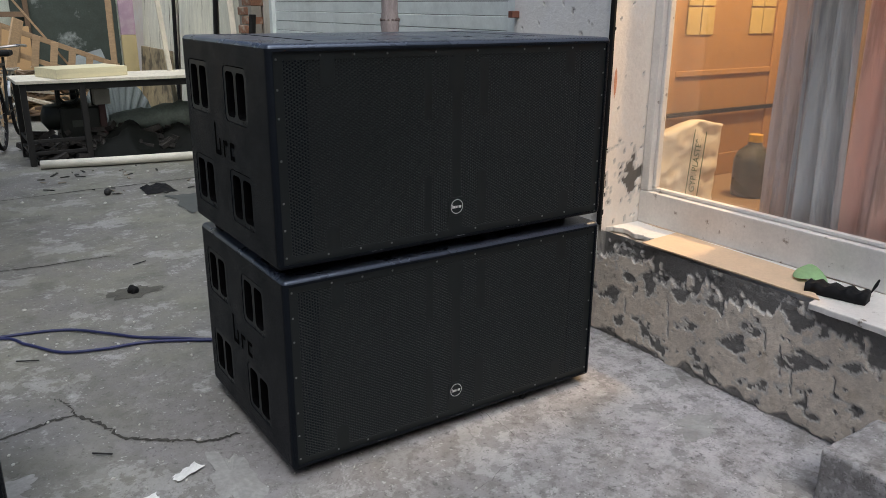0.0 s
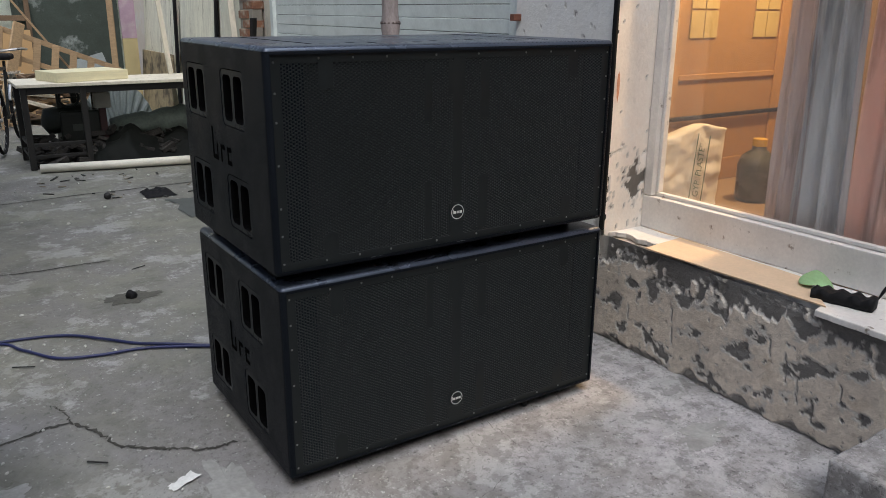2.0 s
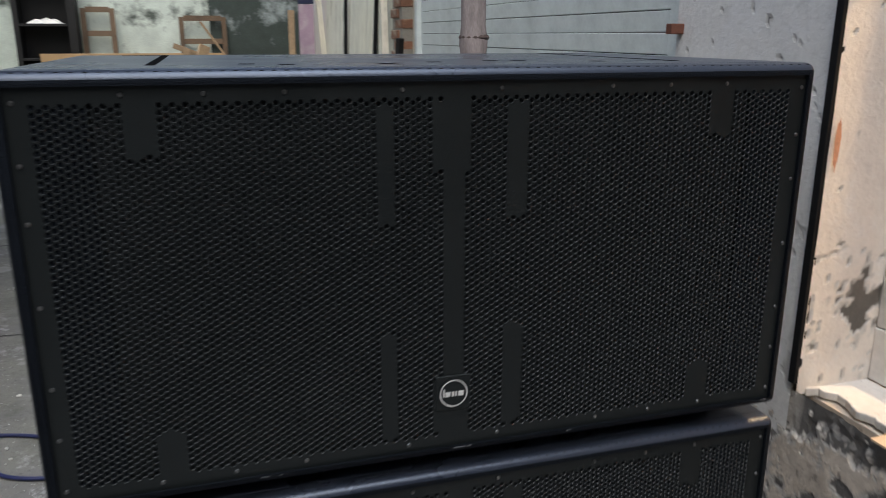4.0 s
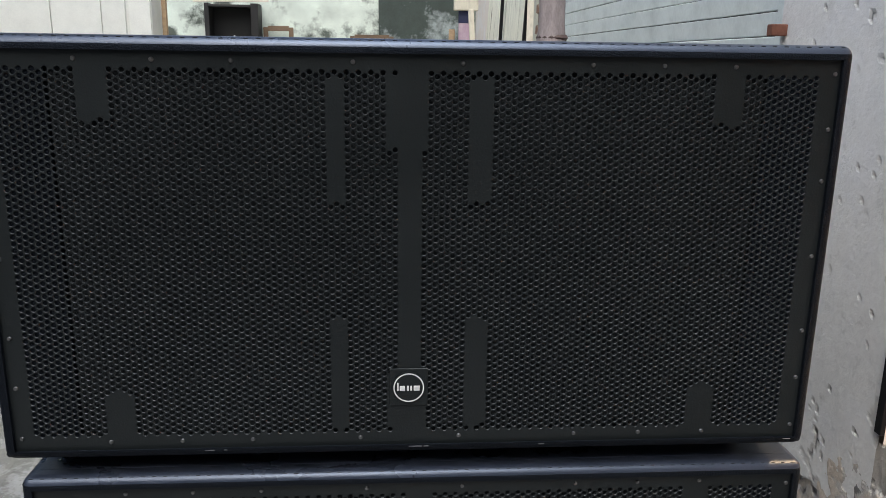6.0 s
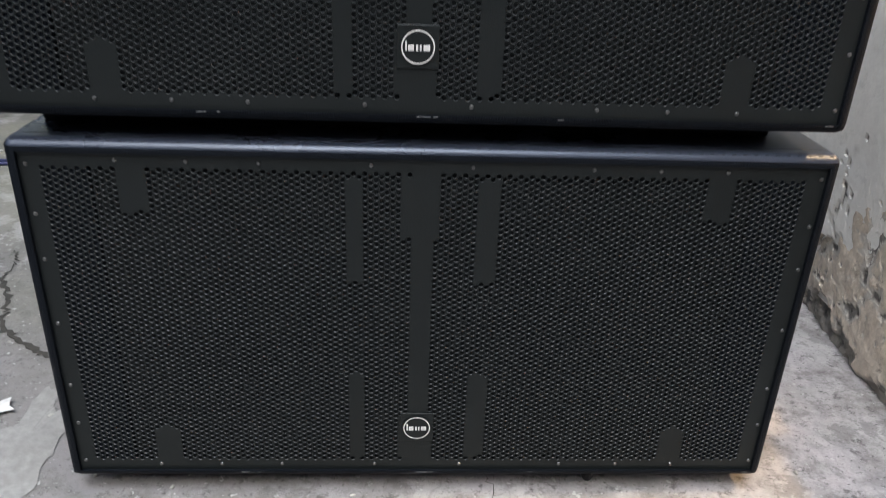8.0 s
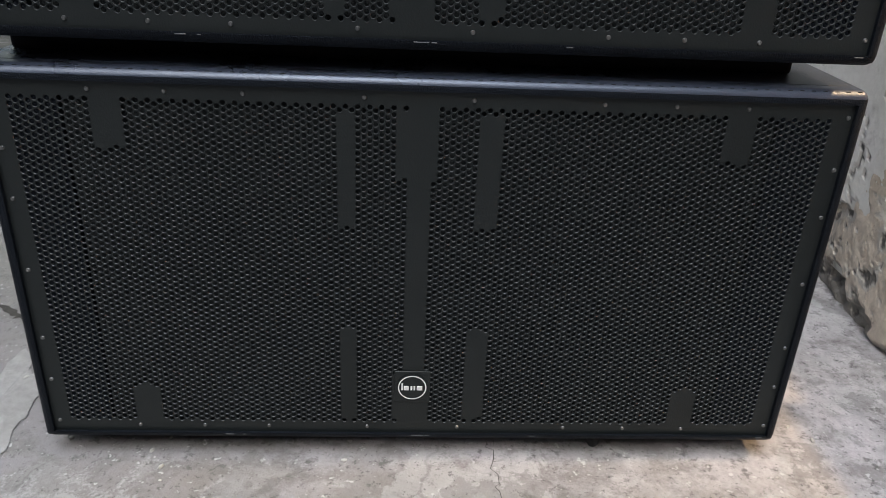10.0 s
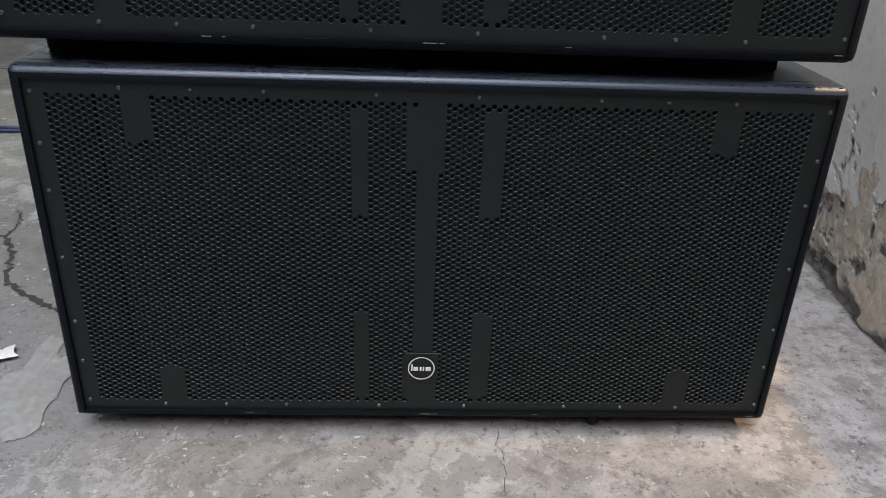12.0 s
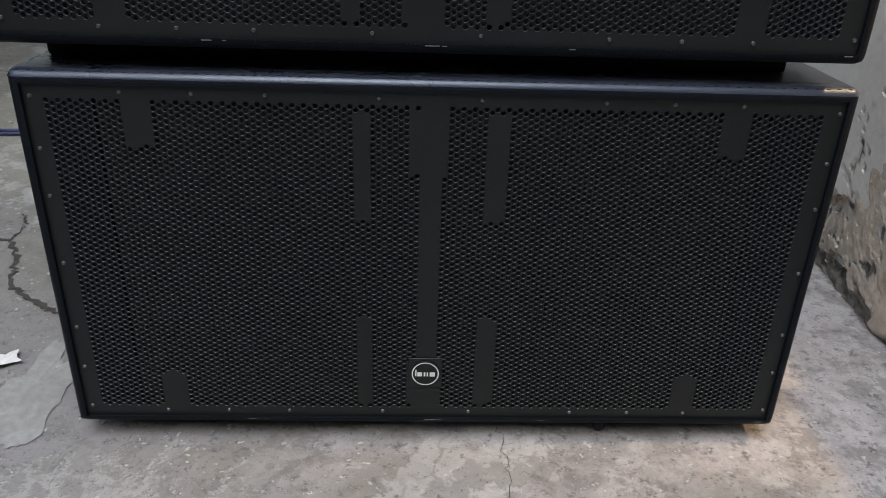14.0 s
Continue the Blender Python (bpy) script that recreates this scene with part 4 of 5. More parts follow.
def cloth_mat(name, color, glow, through_light, sheer=0.0):
    # The darker upright streaks paint fold shade into the cloth.
    m = mat(name, color, 0.85, vary=0.12, scale=5, bump=0.25, grain=90, stretch=(3, 3, 0.4), second=tuple(c * 0.55 for c in color), mask=(0.5, 0.64), mscale=6)
    t = m.node_tree
    b = t.nodes["Principled BSDF"]
    tr = t.nodes.new("ShaderNodeBsdfTranslucent")
    tr.inputs["Color"].default_value = (*glow, 1)
    mx = t.nodes.new("ShaderNodeMixShader")
    mx.inputs[0].default_value = through_light
    t.links.new(b.outputs[0], mx.inputs[1]), t.links.new(tr.outputs[0], mx.inputs[2])
    weave = t.nodes.new("ShaderNodeMixShader")
    weave.inputs[0].default_value = sheer
    t.links.new(mx.outputs[0], weave.inputs[1]), t.links.new(t.nodes.new("ShaderNodeBsdfTransparent").outputs[0], weave.inputs[2])
    t.links.new(weave.outputs[0], t.nodes["Material Output"].inputs[0])
    return m


tagged(curtain("curtain", -0.07, -0.24, cloth_mat("lilac_voile", (0.72, 0.66, 0.7), (0.85, 0.75, 0.75), 0.12, 0.14), 2, 2.0, 2.05, 0.02), "thin lilac voile curtain with the lit room showing through", "curtain")
tagged(curtain("curtain", -0.2, -0.43, cloth_mat("grey_cloth", (0.74, 0.75, 0.8), (0.7, 0.82, 1.0), 0.2), 3, 1.0, amp=0.03), "thin grey curtain hanging in long folds", "curtain")
tagged(curtain("curtain", -0.40, -1.25, cloth_mat("rose_cloth", (0.88, 0.68, 0.63), (1.0, 0.72, 0.6), 0.24), 6, 4.0, 2.06), "faded rose curtain hanging in long folds", "curtain")

# ---- yard ----
pole = empty("bamboo_pole", 1.0, 1.14, 0, label="weathered bamboo pole standing behind the subwoofers", category="pole")
pts, rad = [], []
for k in range(0, 85):
    z = k * 0.05
    j = min(abs(z - c) for c in (0.35, 0.82, 1.315, 1.8, 2.3, 2.8, 3.3, 3.8))
    pts.append((0.004 * math.sin(z * 3), 0.004 * math.cos(z * 2), z)), rad.append(0.036 + (0.006 if j < 0.02 else 0))
part("cane", tube(pts, rad, sides=14), POLE, pole, smooth=True)
for z in (0.82, 1.315, 1.8):
    part("node", tube([(0, 0, z - 0.008), (0, 0, z), (0, 0, z + 0.008)], [0.041, 0.0455, 0.041], sides=14), mat("dark_node", (0.1, 0.07, 0.06), 0.7), pole)

cab = empty("cable", 0, 0, 0, label="pair of dark blue cables lying in a loop", category="cable")
for run in ([(-2.2, 1.9), (-1.2, 1.72), (-0.66, 1.665), (-0.4, 1.6), (-0.25, 1.46), (-0.147, 1.345), (0.0, 1.24), (0.1, 1.16), (0.3, 1.05)], [(-2.2, 1.86), (-1.2, 1.66), (-0.68, 1.655), (-0.56, 1.52), (-0.45, 1.36), (-0.3, 1.30), (-0.12, 1.27), (0.1, 1.15), (0.3, 1.0)]):
    part("wire", tube(smooth_line([(x, y, 0.006) for x, y in run]), 0.0065), CABLE, cab, smooth=True)


def ribbon(points, width, z=0.003, seed=0):
    """An uneven flat strip along points: the dirt that fills a crack."""
    rnd = random.Random(seed)
    pts = [p + Vector((rnd.uniform(-0.008, 0.008), rnd.uniform(-0.008, 0.008), 0)) for p in smooth_line([(x, y, z) for x, y in points], 12)]
    bm = bmesh.new()
    last = None
    for i, p in enumerate(pts):
        d = (pts[min(i + 1, len(pts) - 1)] - pts[max(i - 1, 0)]).normalized()
        s = Vector((-d.y, d.x, 0)) * width * rnd.uniform(0.35, 1.2) * (0.3 if i in (0, len(pts) - 1) else 1)
        z0 = ground_place(p.x, p.y)[0][2] + 0.0022
        pair = [bm.verts.new((p.x + s.x, p.y + s.y, z0)), bm.verts.new((p.x - s.x, p.y - s.y, z0))]
        if last:
            bm.faces.new((last[0], last[1], pair[1], pair[0]))
        last = pair
    return bm


CRACKS = [([(-1.6, 0.62), (-1.1, 0.7), (-0.74, 0.745), (-0.6, 0.78), (-0.49, 0.775), (-0.42, 0.66), (-0.367, 0.534), (-0.26, 0.45), (-0.15, 0.37), (-0.05, 0.36)], 0.008), ([(-0.49, 0.775), (-0.5, 0.9), (-0.54, 0.95)], 0.003),
          ([(-1.5, 2.6), (-0.9, 2.66), (-0.58, 2.65), (-0.2, 2.63), (0.0, 2.627)], 0.007), ([(-2.5, 4.35), (-0.43, 4.43), (0.98, 4.49), (1.6, 4.5)], 0.012), ([(0.72, 0.05), (0.725, -0.1), (0.715, -0.275)], 0.0007), ([(0.4, -0.35), (0.62, -0.27), (0.7, -0.33)], 0.0006)]
for k, (pts, w) in enumerate(CRACKS):
    part("crack", ribbon(pts, w, seed=k), DIRT, ground, "dirt-filled crack in the concrete")


CHALK = mat("chalky_scratch", (0.62, 0.62, 0.6), 0.9, vary=0.2)
for k, pts in enumerate(([(1.15, -0.396), (1.22, -0.394), (1.29, -0.396)], [(1.25, -0.476), (1.34, -0.464), (1.445, -0.405)])):
    part("scratch", ribbon(pts, 0.0016, seed=20 + k), CHALK, ground, "pale scratch in the concrete")


def blot(cx, cy, rx, ry, seed, dz=0.0015, n=120):
    """A thin uneven patch on the floor."""
    bm = bmesh.new()
    vs = []
    for k in range(n):
        a = 2 * math.pi * k / n
        f = 1 + 0.6 * fbm(math.cos(a) * 1.5 + seed, math.sin(a) * 1.5, seed, 6)
        x, y = cx + rx * f * math.cos(a), cy + ry * f * math.sin(a)
        vs.append(bm.verts.new((x, y, ground_place(x, y)[0][2] + 0.001 + dz)))
    c = bm.verts.new((cx, cy, ground_place(cx, cy)[0][2] + 0.003 + dz))
    for k in range(n):
        bm.faces.new((c, vs[k], vs[(k + 1) % n]))
    return bm


SCREED = mat("pale_screed", (0.33, 0.325, 0.31), 0.8, vary=0.2, scale=9, bump=0.4, grain=70, second=(0.27, 0.265, 0.25), mask=(0.45, 0.6), mscale=8)
for k, a in enumerate(((-0.15, 0.14, 0.06, 0.15), (-0.42, 0.1, 0.06, 0.05), (-0.75, 0.4, 0.1, 0.07), (0.35, -0.5, 0.16, 0.07), (1.3, -0.45, 0.1, 0.06))):
    part("screed_patch", blot(*a, k + 1.5), SCREED, ground, "paler patch of screed")
tagged(part("drain_hole", blot(-0.045, 1.955, 0.125, 0.085, 2.0), mat("damp_dirt", (0.085, 0.082, 0.068), 0.9, vary=0.35, bump=0.6, grain=60)), "dirty hollow round a drain in the floor", "hole")
bm = bmesh.new()
bmesh.ops.create_icosphere(bm, subdivisions=2, radius=0.028, matrix=Matrix.Translation((-0.035, 1.94, 0.014)))
for v in bm.verts:
    v.co += Vector((1, 1, 1)) * 0.006 * fbm(v.co.x * 30, v.co.y * 30, v.co.z * 30)
tagged(part("plug", bm, RUBBER), "black lump plugging the floor drain", "plug")
PAPER = mat("torn_paper", (0.7, 0.7, 0.68), 0.8, bump=0.2)
for k, (x, y, w, h, r) in enumerate(((-0.26, 0.22, 0.1, 0.04, 25), (-0.4, 0.14, 0.06, 0.03, 10), (-0.85, 0.55, 0.05, 0.03, 60))):
    bm = bmesh.new()
    bmesh.ops.create_grid(bm, x_segments=10, y_segments=6, size=0.5)
    for v in bm.verts:
        u, s = v.co.x, v.co.y
        v.co = Vector((u * w * (1 + 0.3 * fbm(u * 3, s * 3, k)), s * h * (1 + 0.5 * fbm(u * 4, s, k + 3)), 0.004 + 0.012 * max(0, u) ** 2 + 0.003 * fbm(u * 4, s * 4, k + 7)))
    o = part("paper_scrap", bm, PAPER)
    o.matrix_world = pose(x, y, 0.0, 0, 0, r)
    tagged(o, "torn white paper scrap lying on the floor", "paper")
rnd = random.Random(5)
bm = bmesh.new()
for k in range(420):
    x, y = rnd.uniform(-1.0, 1.5), rnd.uniform(-1.5, 5)
    if k % 3:
        y = rnd.uniform(-1.3, 1.6)
    s = rnd.uniform(0.0015, 0.006) * (1 + max(0, y) * 0.4)
    z = ground_place(x, y)[0][2]
    g = bmesh.ops.create_icosphere(bm, subdivisions=1, radius=s, matrix=pose(x, y, z + s * 0.4, rnd.uniform(0, 90), 0, rnd.uniform(0, 90)) @ Matrix.Diagonal((1.3, 0.8, 0.6, 1)))
tagged(part("grit", bm, mat("pale_grit", (0.4, 0.39, 0.36), 0.9, vary=0.4)), "loose grit and plaster crumbs on the floor", "grit", kind="stuff")
for x, y, a, l in ((-0.46, 0.47, -40, 0.07), (-0.575, 1.35, -30, 0.09), (0.1, 2.4, 20, 0.08)):
    o = part("splinter", bar((-l / 2, 0, 0.002), (l / 2, 0, 0.004), 0.006, 0.004, 0.001), DARK_WOOD)
    o.matrix_world = pose(x, y, 0, 0, 0, a)
    tagged(o, "dark wood splinter lying on the floor", "splinter")
bm = bmesh.new()
bmesh.ops.create_icosphere(bm, subdivisions=2, radius=0.028, matrix=Matrix.Translation((0.291, 4.22, 0.02)))
tagged(part("stone", bm, DARK_WOOD), "dark brown stone lying on the floor", "stone")


def rag(name, cx, cy, rx, ry, h, material, label, seed):
    bm = bmesh.new()
    bmesh.ops.create_grid(bm, x_segments=24, y_segments=18, size=0.5)
    for v in bm.verts:
        u, w = v.co.x, v.co.y
        e = max(0.0, 1 - (2 * u) ** 4) * max(0.0, 1 - (2 * w) ** 4)
        v.co = Vector((cx + 2 * rx * u * (1 + 0.25 * fbm(w * 3, seed, 1)), cy + 2 * ry * w * (1 + 0.25 * fbm(u * 3, seed, 2)), 0.002 + e * h * max(0.1, 0.6 + 0.5 * fbm(u * 4, w * 4, seed, 3))))
    return tagged(part(name, bm, material, smooth=True), label, name.split("_")[-1])


rag("black_rag", 0.65, 4.2, 0.11, 0.13, 0.05, RUBBER, "crumpled black rag lying on the floor", 3)
rag("rubber_mat", 0.86, 3.65, 0.2, 0.28, 0.01, mat("grey_mat", (0.07, 0.075, 0.07), 0.8), "flat dark grey mat on the floor", 6)

# ---- work table and what is round it ----
tb = empty("work_table", -0.09, 5.63, 0, label="work table with pale plank top on dark legs", category="table")
part("tabletop", box(0, 1.75, 0, 0.68, 0.745, 0.775, 0.004), PALE_WOOD, tb)
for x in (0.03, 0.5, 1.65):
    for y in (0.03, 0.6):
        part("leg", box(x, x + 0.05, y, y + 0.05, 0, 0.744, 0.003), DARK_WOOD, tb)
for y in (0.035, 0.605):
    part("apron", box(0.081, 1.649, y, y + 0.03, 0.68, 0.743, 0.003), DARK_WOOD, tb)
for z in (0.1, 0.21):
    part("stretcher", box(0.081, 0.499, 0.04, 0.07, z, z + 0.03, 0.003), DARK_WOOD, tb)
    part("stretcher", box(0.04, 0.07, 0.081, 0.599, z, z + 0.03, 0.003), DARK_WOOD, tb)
tb.scale = (1.0, 1.0, 0.957)
bl = box(0.0, 0.66, 0, 0.42, 0.0, 0.085, 0.004)
o = part("wooden_slab", bl, mat("fresh_pale_wood", (0.8, 0.73, 0.48), 0.6, vary=0.12, scale=5, bump=0.15, stretch=(1, 7, 7)))
o.matrix_world = pose(0.24, 5.66, 0.744, 0, 0, 17)
tagged(o, "thick pale wooden slab lying on the table", "slab")
GREY_SHEET = mat("grey_ridged_sheet", (0.2, 0.23, 0.23), 0.6, vary=0.2, bump=0.2)
mc = empty("motor_unit", 0.2, 5.95, 0, label="old dark electric machine with a belt wheel", category="machine")
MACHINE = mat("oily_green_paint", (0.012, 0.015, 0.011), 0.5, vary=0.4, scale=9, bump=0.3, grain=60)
part("housing", box(0.06, 0.42, 0.02, 0.34, 0.12, 0.46, 0.03, 3), MACHINE, mc)
part("cowl", tube([(-0.08, 0.16, 0.36), (-0.04, 0.16, 0.36), (0.3, 0.16, 0.4), (0.34, 0.16, 0.4)], [0.04, 0.12, 0.13, 0.08], sides=18), MACHINE, mc, smooth=True)
for x in (0.06, 0.36):
    part("upright", box(x, x + 0.04, 0.1, 0.14, 0.45, 0.72, 0.004), MACHINE, mc)
hoop = [(0.16 + 0.085 * math.cos(radians(a)), 0.06, 0.58 + 0.085 * math.sin(radians(a))) for a in range(0, 361, 15)]
part("wheel", tube(hoop, 0.012, sides=8), BLACK_METAL, mc, "dark iron hand wheel", smooth=True)
part("spoke", box(0.075, 0.245, 0.052, 0.068, 0.574, 0.586, 0.002), BLACK_METAL, mc)
part("name_plate", box(0.16, 0.28, 0.012, 0.019, 0.28, 0.34, 0.002), mat("dull_plate", (0.06, 0.065, 0.055), 0.5), mc)
part("post", box(0.4, 0.46, 0.0, 0.06, 0, 0.62, 0.004), mat("red_lead_paint", (0.05, 0.02, 0.02), 0.6), mc, "dark red steel post")
part("switch_box", box(0.36, 0.5, -0.05, 0.05, 0.48, 0.62, 0.006), mat("grey_box", (0.25, 0.24, 0.21), 0.6), mc)
part("bed", box(0.0, 0.5, 0.05, 0.3, 0.06, 0.12, 0.005), DARK_WOOD, mc)
for x in (0.03, 0.42):
    part("leg", box(x, x + 0.04, 0.1, 0.2, 0, 0.06, 0.003), DARK_WOOD, mc)
fan = bmesh.new()
prev = None
for k in range(49):
    a = radians(20 + 140 * k / 48)
    w = 0.012 * (1 if k % 4 < 2 else -1)
    pair = [fan.verts.new((0.06 * math.cos(a), w * 0.3, 0.06 * math.sin(a))), fan.verts.new((0.4 * math.cos(a), w, 0.7 * math.sin(a)))]
    if prev:
        fan.faces.new((prev[0], prev[1], pair[1], pair[0]))
    prev = pair
o = part("ridged_sheet", fan, GREY_SHEET)
o.modifiers.new("thickness", "SOLIDIFY").thickness = 0.004
o.matrix_world = pose(0.9, 6.62, -0.02, -8, 0, 0)
tagged(o, "fan-shaped grey ridged sheet leaning behind the table", "sheet")
CLOTH = mat("grey_tarp", (0.15, 0.18, 0.155), 0.8, vary=0.25, scale=5, bump=0.4, grain=40)
roll = bmesh.new()
rp, rr = [], []
for k in range(26):
    u = k / 25
    rp.append((0.72 + 0.85 * u, 6.15 - 0.1 * u, 0.27 + 0.06 * u)), rr.append(0.085 + 0.02 * fbm(u * 6, 1, 1) + 0.06 * u)
tube(rp, rr, roll, 18)
for v in roll.verts:
    v.co += Vector((0, 1, 1)) * 0.02 * fbm(v.co.x * 9, v.co.y * 9, v.co.z * 9)
tagged(part("tarp_roll", roll, CLOTH, smooth=True), "rolled grey tarpaulin lying on a rubbish heap", "tarpaulin")
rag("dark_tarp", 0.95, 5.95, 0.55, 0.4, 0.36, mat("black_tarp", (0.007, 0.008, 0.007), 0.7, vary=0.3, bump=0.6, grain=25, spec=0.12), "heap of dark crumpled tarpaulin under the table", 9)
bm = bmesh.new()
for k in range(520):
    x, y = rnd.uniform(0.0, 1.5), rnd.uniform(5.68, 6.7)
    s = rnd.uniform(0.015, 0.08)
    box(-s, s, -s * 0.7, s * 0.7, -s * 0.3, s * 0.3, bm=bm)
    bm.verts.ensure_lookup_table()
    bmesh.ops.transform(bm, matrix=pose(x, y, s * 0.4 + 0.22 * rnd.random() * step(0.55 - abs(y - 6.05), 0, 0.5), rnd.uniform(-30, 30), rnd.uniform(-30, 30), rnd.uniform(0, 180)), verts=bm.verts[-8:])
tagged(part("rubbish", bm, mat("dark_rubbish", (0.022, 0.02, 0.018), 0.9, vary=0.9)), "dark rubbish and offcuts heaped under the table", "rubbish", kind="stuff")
tagged(part("pipe", tube([(0.0, 5.53, 0.037), (0.6, 5.38, 0.04), (1.5, 5.22, 0.045)], 0.037, sides=16), mat("bleached_pole", (0.7, 0.67, 0.58), 0.7, vary=0.1, bump=0.15), smooth=True), "pale round pole lying on the floor", "pole")

bm = bmesh.new()
chips = random.Random(5)
for k in range(30):
    x, y = chips.uniform(-0.1, 1.0), chips.choice((chips.uniform(4.0, 5.2), chips.uniform(4.7, 5.3)))
    s = chips.uniform(0.008, 0.04)
    box(-s, s, -s * 0.25, s * 0.25, -0.003, 0.003, bm=bm)
    bm.verts.ensure_lookup_table()
    bmesh.ops.transform(bm, matrix=pose(x, y, 0.004, chips.uniform(-8, 8), chips.uniform(-8, 8), chips.uniform(0, 180)), verts=bm.verts[-8:])
tagged(part("litter", bm, mat("chips_and_scraps", (0.3, 0.26, 0.2), 0.9, vary=0.5, scale=3, second=(0.03, 0.03, 0.027), mask=(0.46, 0.5), mscale=3)), "wood chips and dark scraps strewn before the table", "litter", kind="stuff")


def plank(name, a, c, w, h, material, label, category="board"):
    return tagged(part(name, bar(a, c, w, h), material), label, category)


# boards leaning along the far side
def leaning(y0, y1, lean, top, material, label, x=1.74, name="leaning_board", category="board", thick=0.03):
    o = part(name, box(-thick, 0, y0, y1, 0, top, 0.004), material)
    o.matrix_world = pose(x - math.tan(radians(lean)) * 1.6, 0, 0, 0, lean, 0)
    return tagged(o, label, category)


STAINED = mat("stained_board", (0.8, 0.79, 0.66), 0.8, vary=0.2, scale=5, bump=0.3, grain=50, stretch=(4, 4, 0.7), second=(0.17, 0.14, 0.09), mask=(0.58, 0.68), mscale=2.5)
MOTTLED = mat("mottled_plywood", (0.4, 0.33, 0.2), 0.8, vary=0.3, scale=7, bump=0.4, grain=40, second=(0.12, 0.1, 0.07), mask=(0.5, 0.62), mscale=5)
leaning(5.02, 5.62, 2, 2.3, STAINED, "tall pale stained board leaning on the wall")
leaning(5.74, 6.95, 3, 2.4, STAINED, "tall pale stained board leaning on the wall")
leaning(7.16, 8.5, 4, 0.88, MOTTLED, "mottled brown plywood sheet leaning on the wall", 1.70)
leaning(7.12, 8.6, 4, 2.4, STAINED, "tall pale stained board leaning on the wall", 1.755)
leaning(5.655, 5.70, 3, 2.5, RUBBER, "thin black steel bar leaning on the wall", 1.715, "steel_bar", "bar", 0.03)
leaning(7.04, 7.09, 2, 2.5, RUBBER, "thin black steel bar leaning on the wall", 1.70, "steel_bar", "bar", 0.03)
leaning(4.19, 4.42, 1, 2.5, PALE_WOOD, "pale upright plank beside the shutter", 1.72, "plank")
plank("batten", (1.58, 4.75, 0.3), (1.66, 5.25, 1.9), 0.05, 0.02, PALE_WOOD, "slim pale batten leaning on the boards", "batten")
plank("batten", (1.39, 6.1, 0.02), (1.3, 6.35, 1.7), 0.05, 0.02, PALE_WOOD, "slim pale batten leaning behind the table", "batten")
plank("batten", (1.52, 4.55, 0.0), (1.6, 4.45, 1.3), 0.06, 0.03, DARK_WOOD, "short dark board leaning near the shutter", "board")
BRICK = mat("old_red_brick", (0.3, 0.15, 0.09), 0.9, vary=0.35, scale=12, bump=0.6, second=(0.42, 0.36, 0.27), mask=(0.5, 0.65), mscale=9)
col = empty("brick_column", 1.66, 4.66, 0, label="ragged column of old bricks beside the boards", category="brickwork")
bb = box(0, 0.11, 0, 0.22, 0, 0.066, 0.006, 1)
first = part("brick", bb, BRICK, col)
part("mortar", box(0.012, 0.1, 0.01, 0.31, 0, 2.3), mat("mortar", (0.35, 0.33, 0.28), 0.95), col)
for k in range(1, 30):
    o = new("brick", first.data)
    o.parent, o.location = col, (rnd.uniform(-0.008, 0.008), 0.09 * (k % 2) + rnd.uniform(-0.01, 0.01), 0.076 * k)
pp = empty("painted_post", 1.36, 8.3, 0, label="upright plank with faded purple paint above", category="post")
part("lower", box(0, 0.17, 0, 0.04, 0, 1.02, 0.004), mat("yellowed_board", (0.5, 0.42, 0.22), 0.7), pp)
part("upper", box(0, 0.17, 0, 0.04, 1.022, 1.66, 0.004), mat("faded_purple", (0.42, 0.3, 0.38), 0.7, second=(0.5, 0.45, 0.45), mask=(0.5, 0.7)), pp, "faded purple paint")
part("band", box(-0.004, 0.174, -0.004, 0.044, 1.665, 1.8, 0.004), mat("navy_band", (0.02, 0.025, 0.07), 0.6), pp, "navy blue band")
part("top", box(-0.06, 0.22, -0.05, 0.06, 1.802, 2.0, 0.01), PALE_WOOD, pp)
plank("batten", (1.28, 8.5, 0.0), (1.3, 8.55, 1.6), 0.07, 0.03, WOOD, "brown batten standing beside the post", "batten")

# heap of timber at the far end
OLD_TIMBER = mat("weathered_timber", (0.16, 0.11, 0.07), 0.8, vary=0.35, bump=0.3, stretch=(1, 6, 6))
for k in range(90):
    x, y, z = rnd.uniform(-0.05, 1.1), rnd.uniform(8.7, 9.7), rnd.uniform(0.05, 0.55)
    a, l = rnd.uniform(-0.5, 0.5), rnd.uniform(0.5, 1.1)
    d = Vector((math.cos(a), math.sin(a), rnd.uniform(-0.45, 0.45)))
    c = Vector((x, y, max(z, 0.03 + 0.5 * l * abs(d.z))))
    plank("timber_offcut", c - d * l / 2, c + d * l / 2, rnd.uniform(0.03, 0.09), rnd.uniform(0.015, 0.045), (PALE_WOOD, WOOD, WOOD, OLD_TIMBER)[k % 4], "rough sawn timber offcut in a heap", "timber")
fr = empty("slatted_frame", -0.1, 8.75, 0, label="slatted raw wood frame lying slanted on the heap", category="frame")
for off in (0.0, 0.28):
    part("rail", bar((0.05, 0, 1.2 - off), (1.5, 0.1, 0.62 - off), 0.05, 0.06), WOOD, fr)
for k in range(7):
    x = 0.2 + k * 0.19
    z = 1.2 - 0.4 * (x - 0.05)
    part("slat", bar((x, -0.04, z + 0.02), (x - 0.06, -0.03, z - 0.36), 0.02, 0.08), WOOD, fr)
plank("wide_plank", (-0.06, 8.35, 0.02), (0.3, 8.6, 1.2), 0.03, 0.14, WOOD, "wide raw plank standing aslant in the heap", "plank")
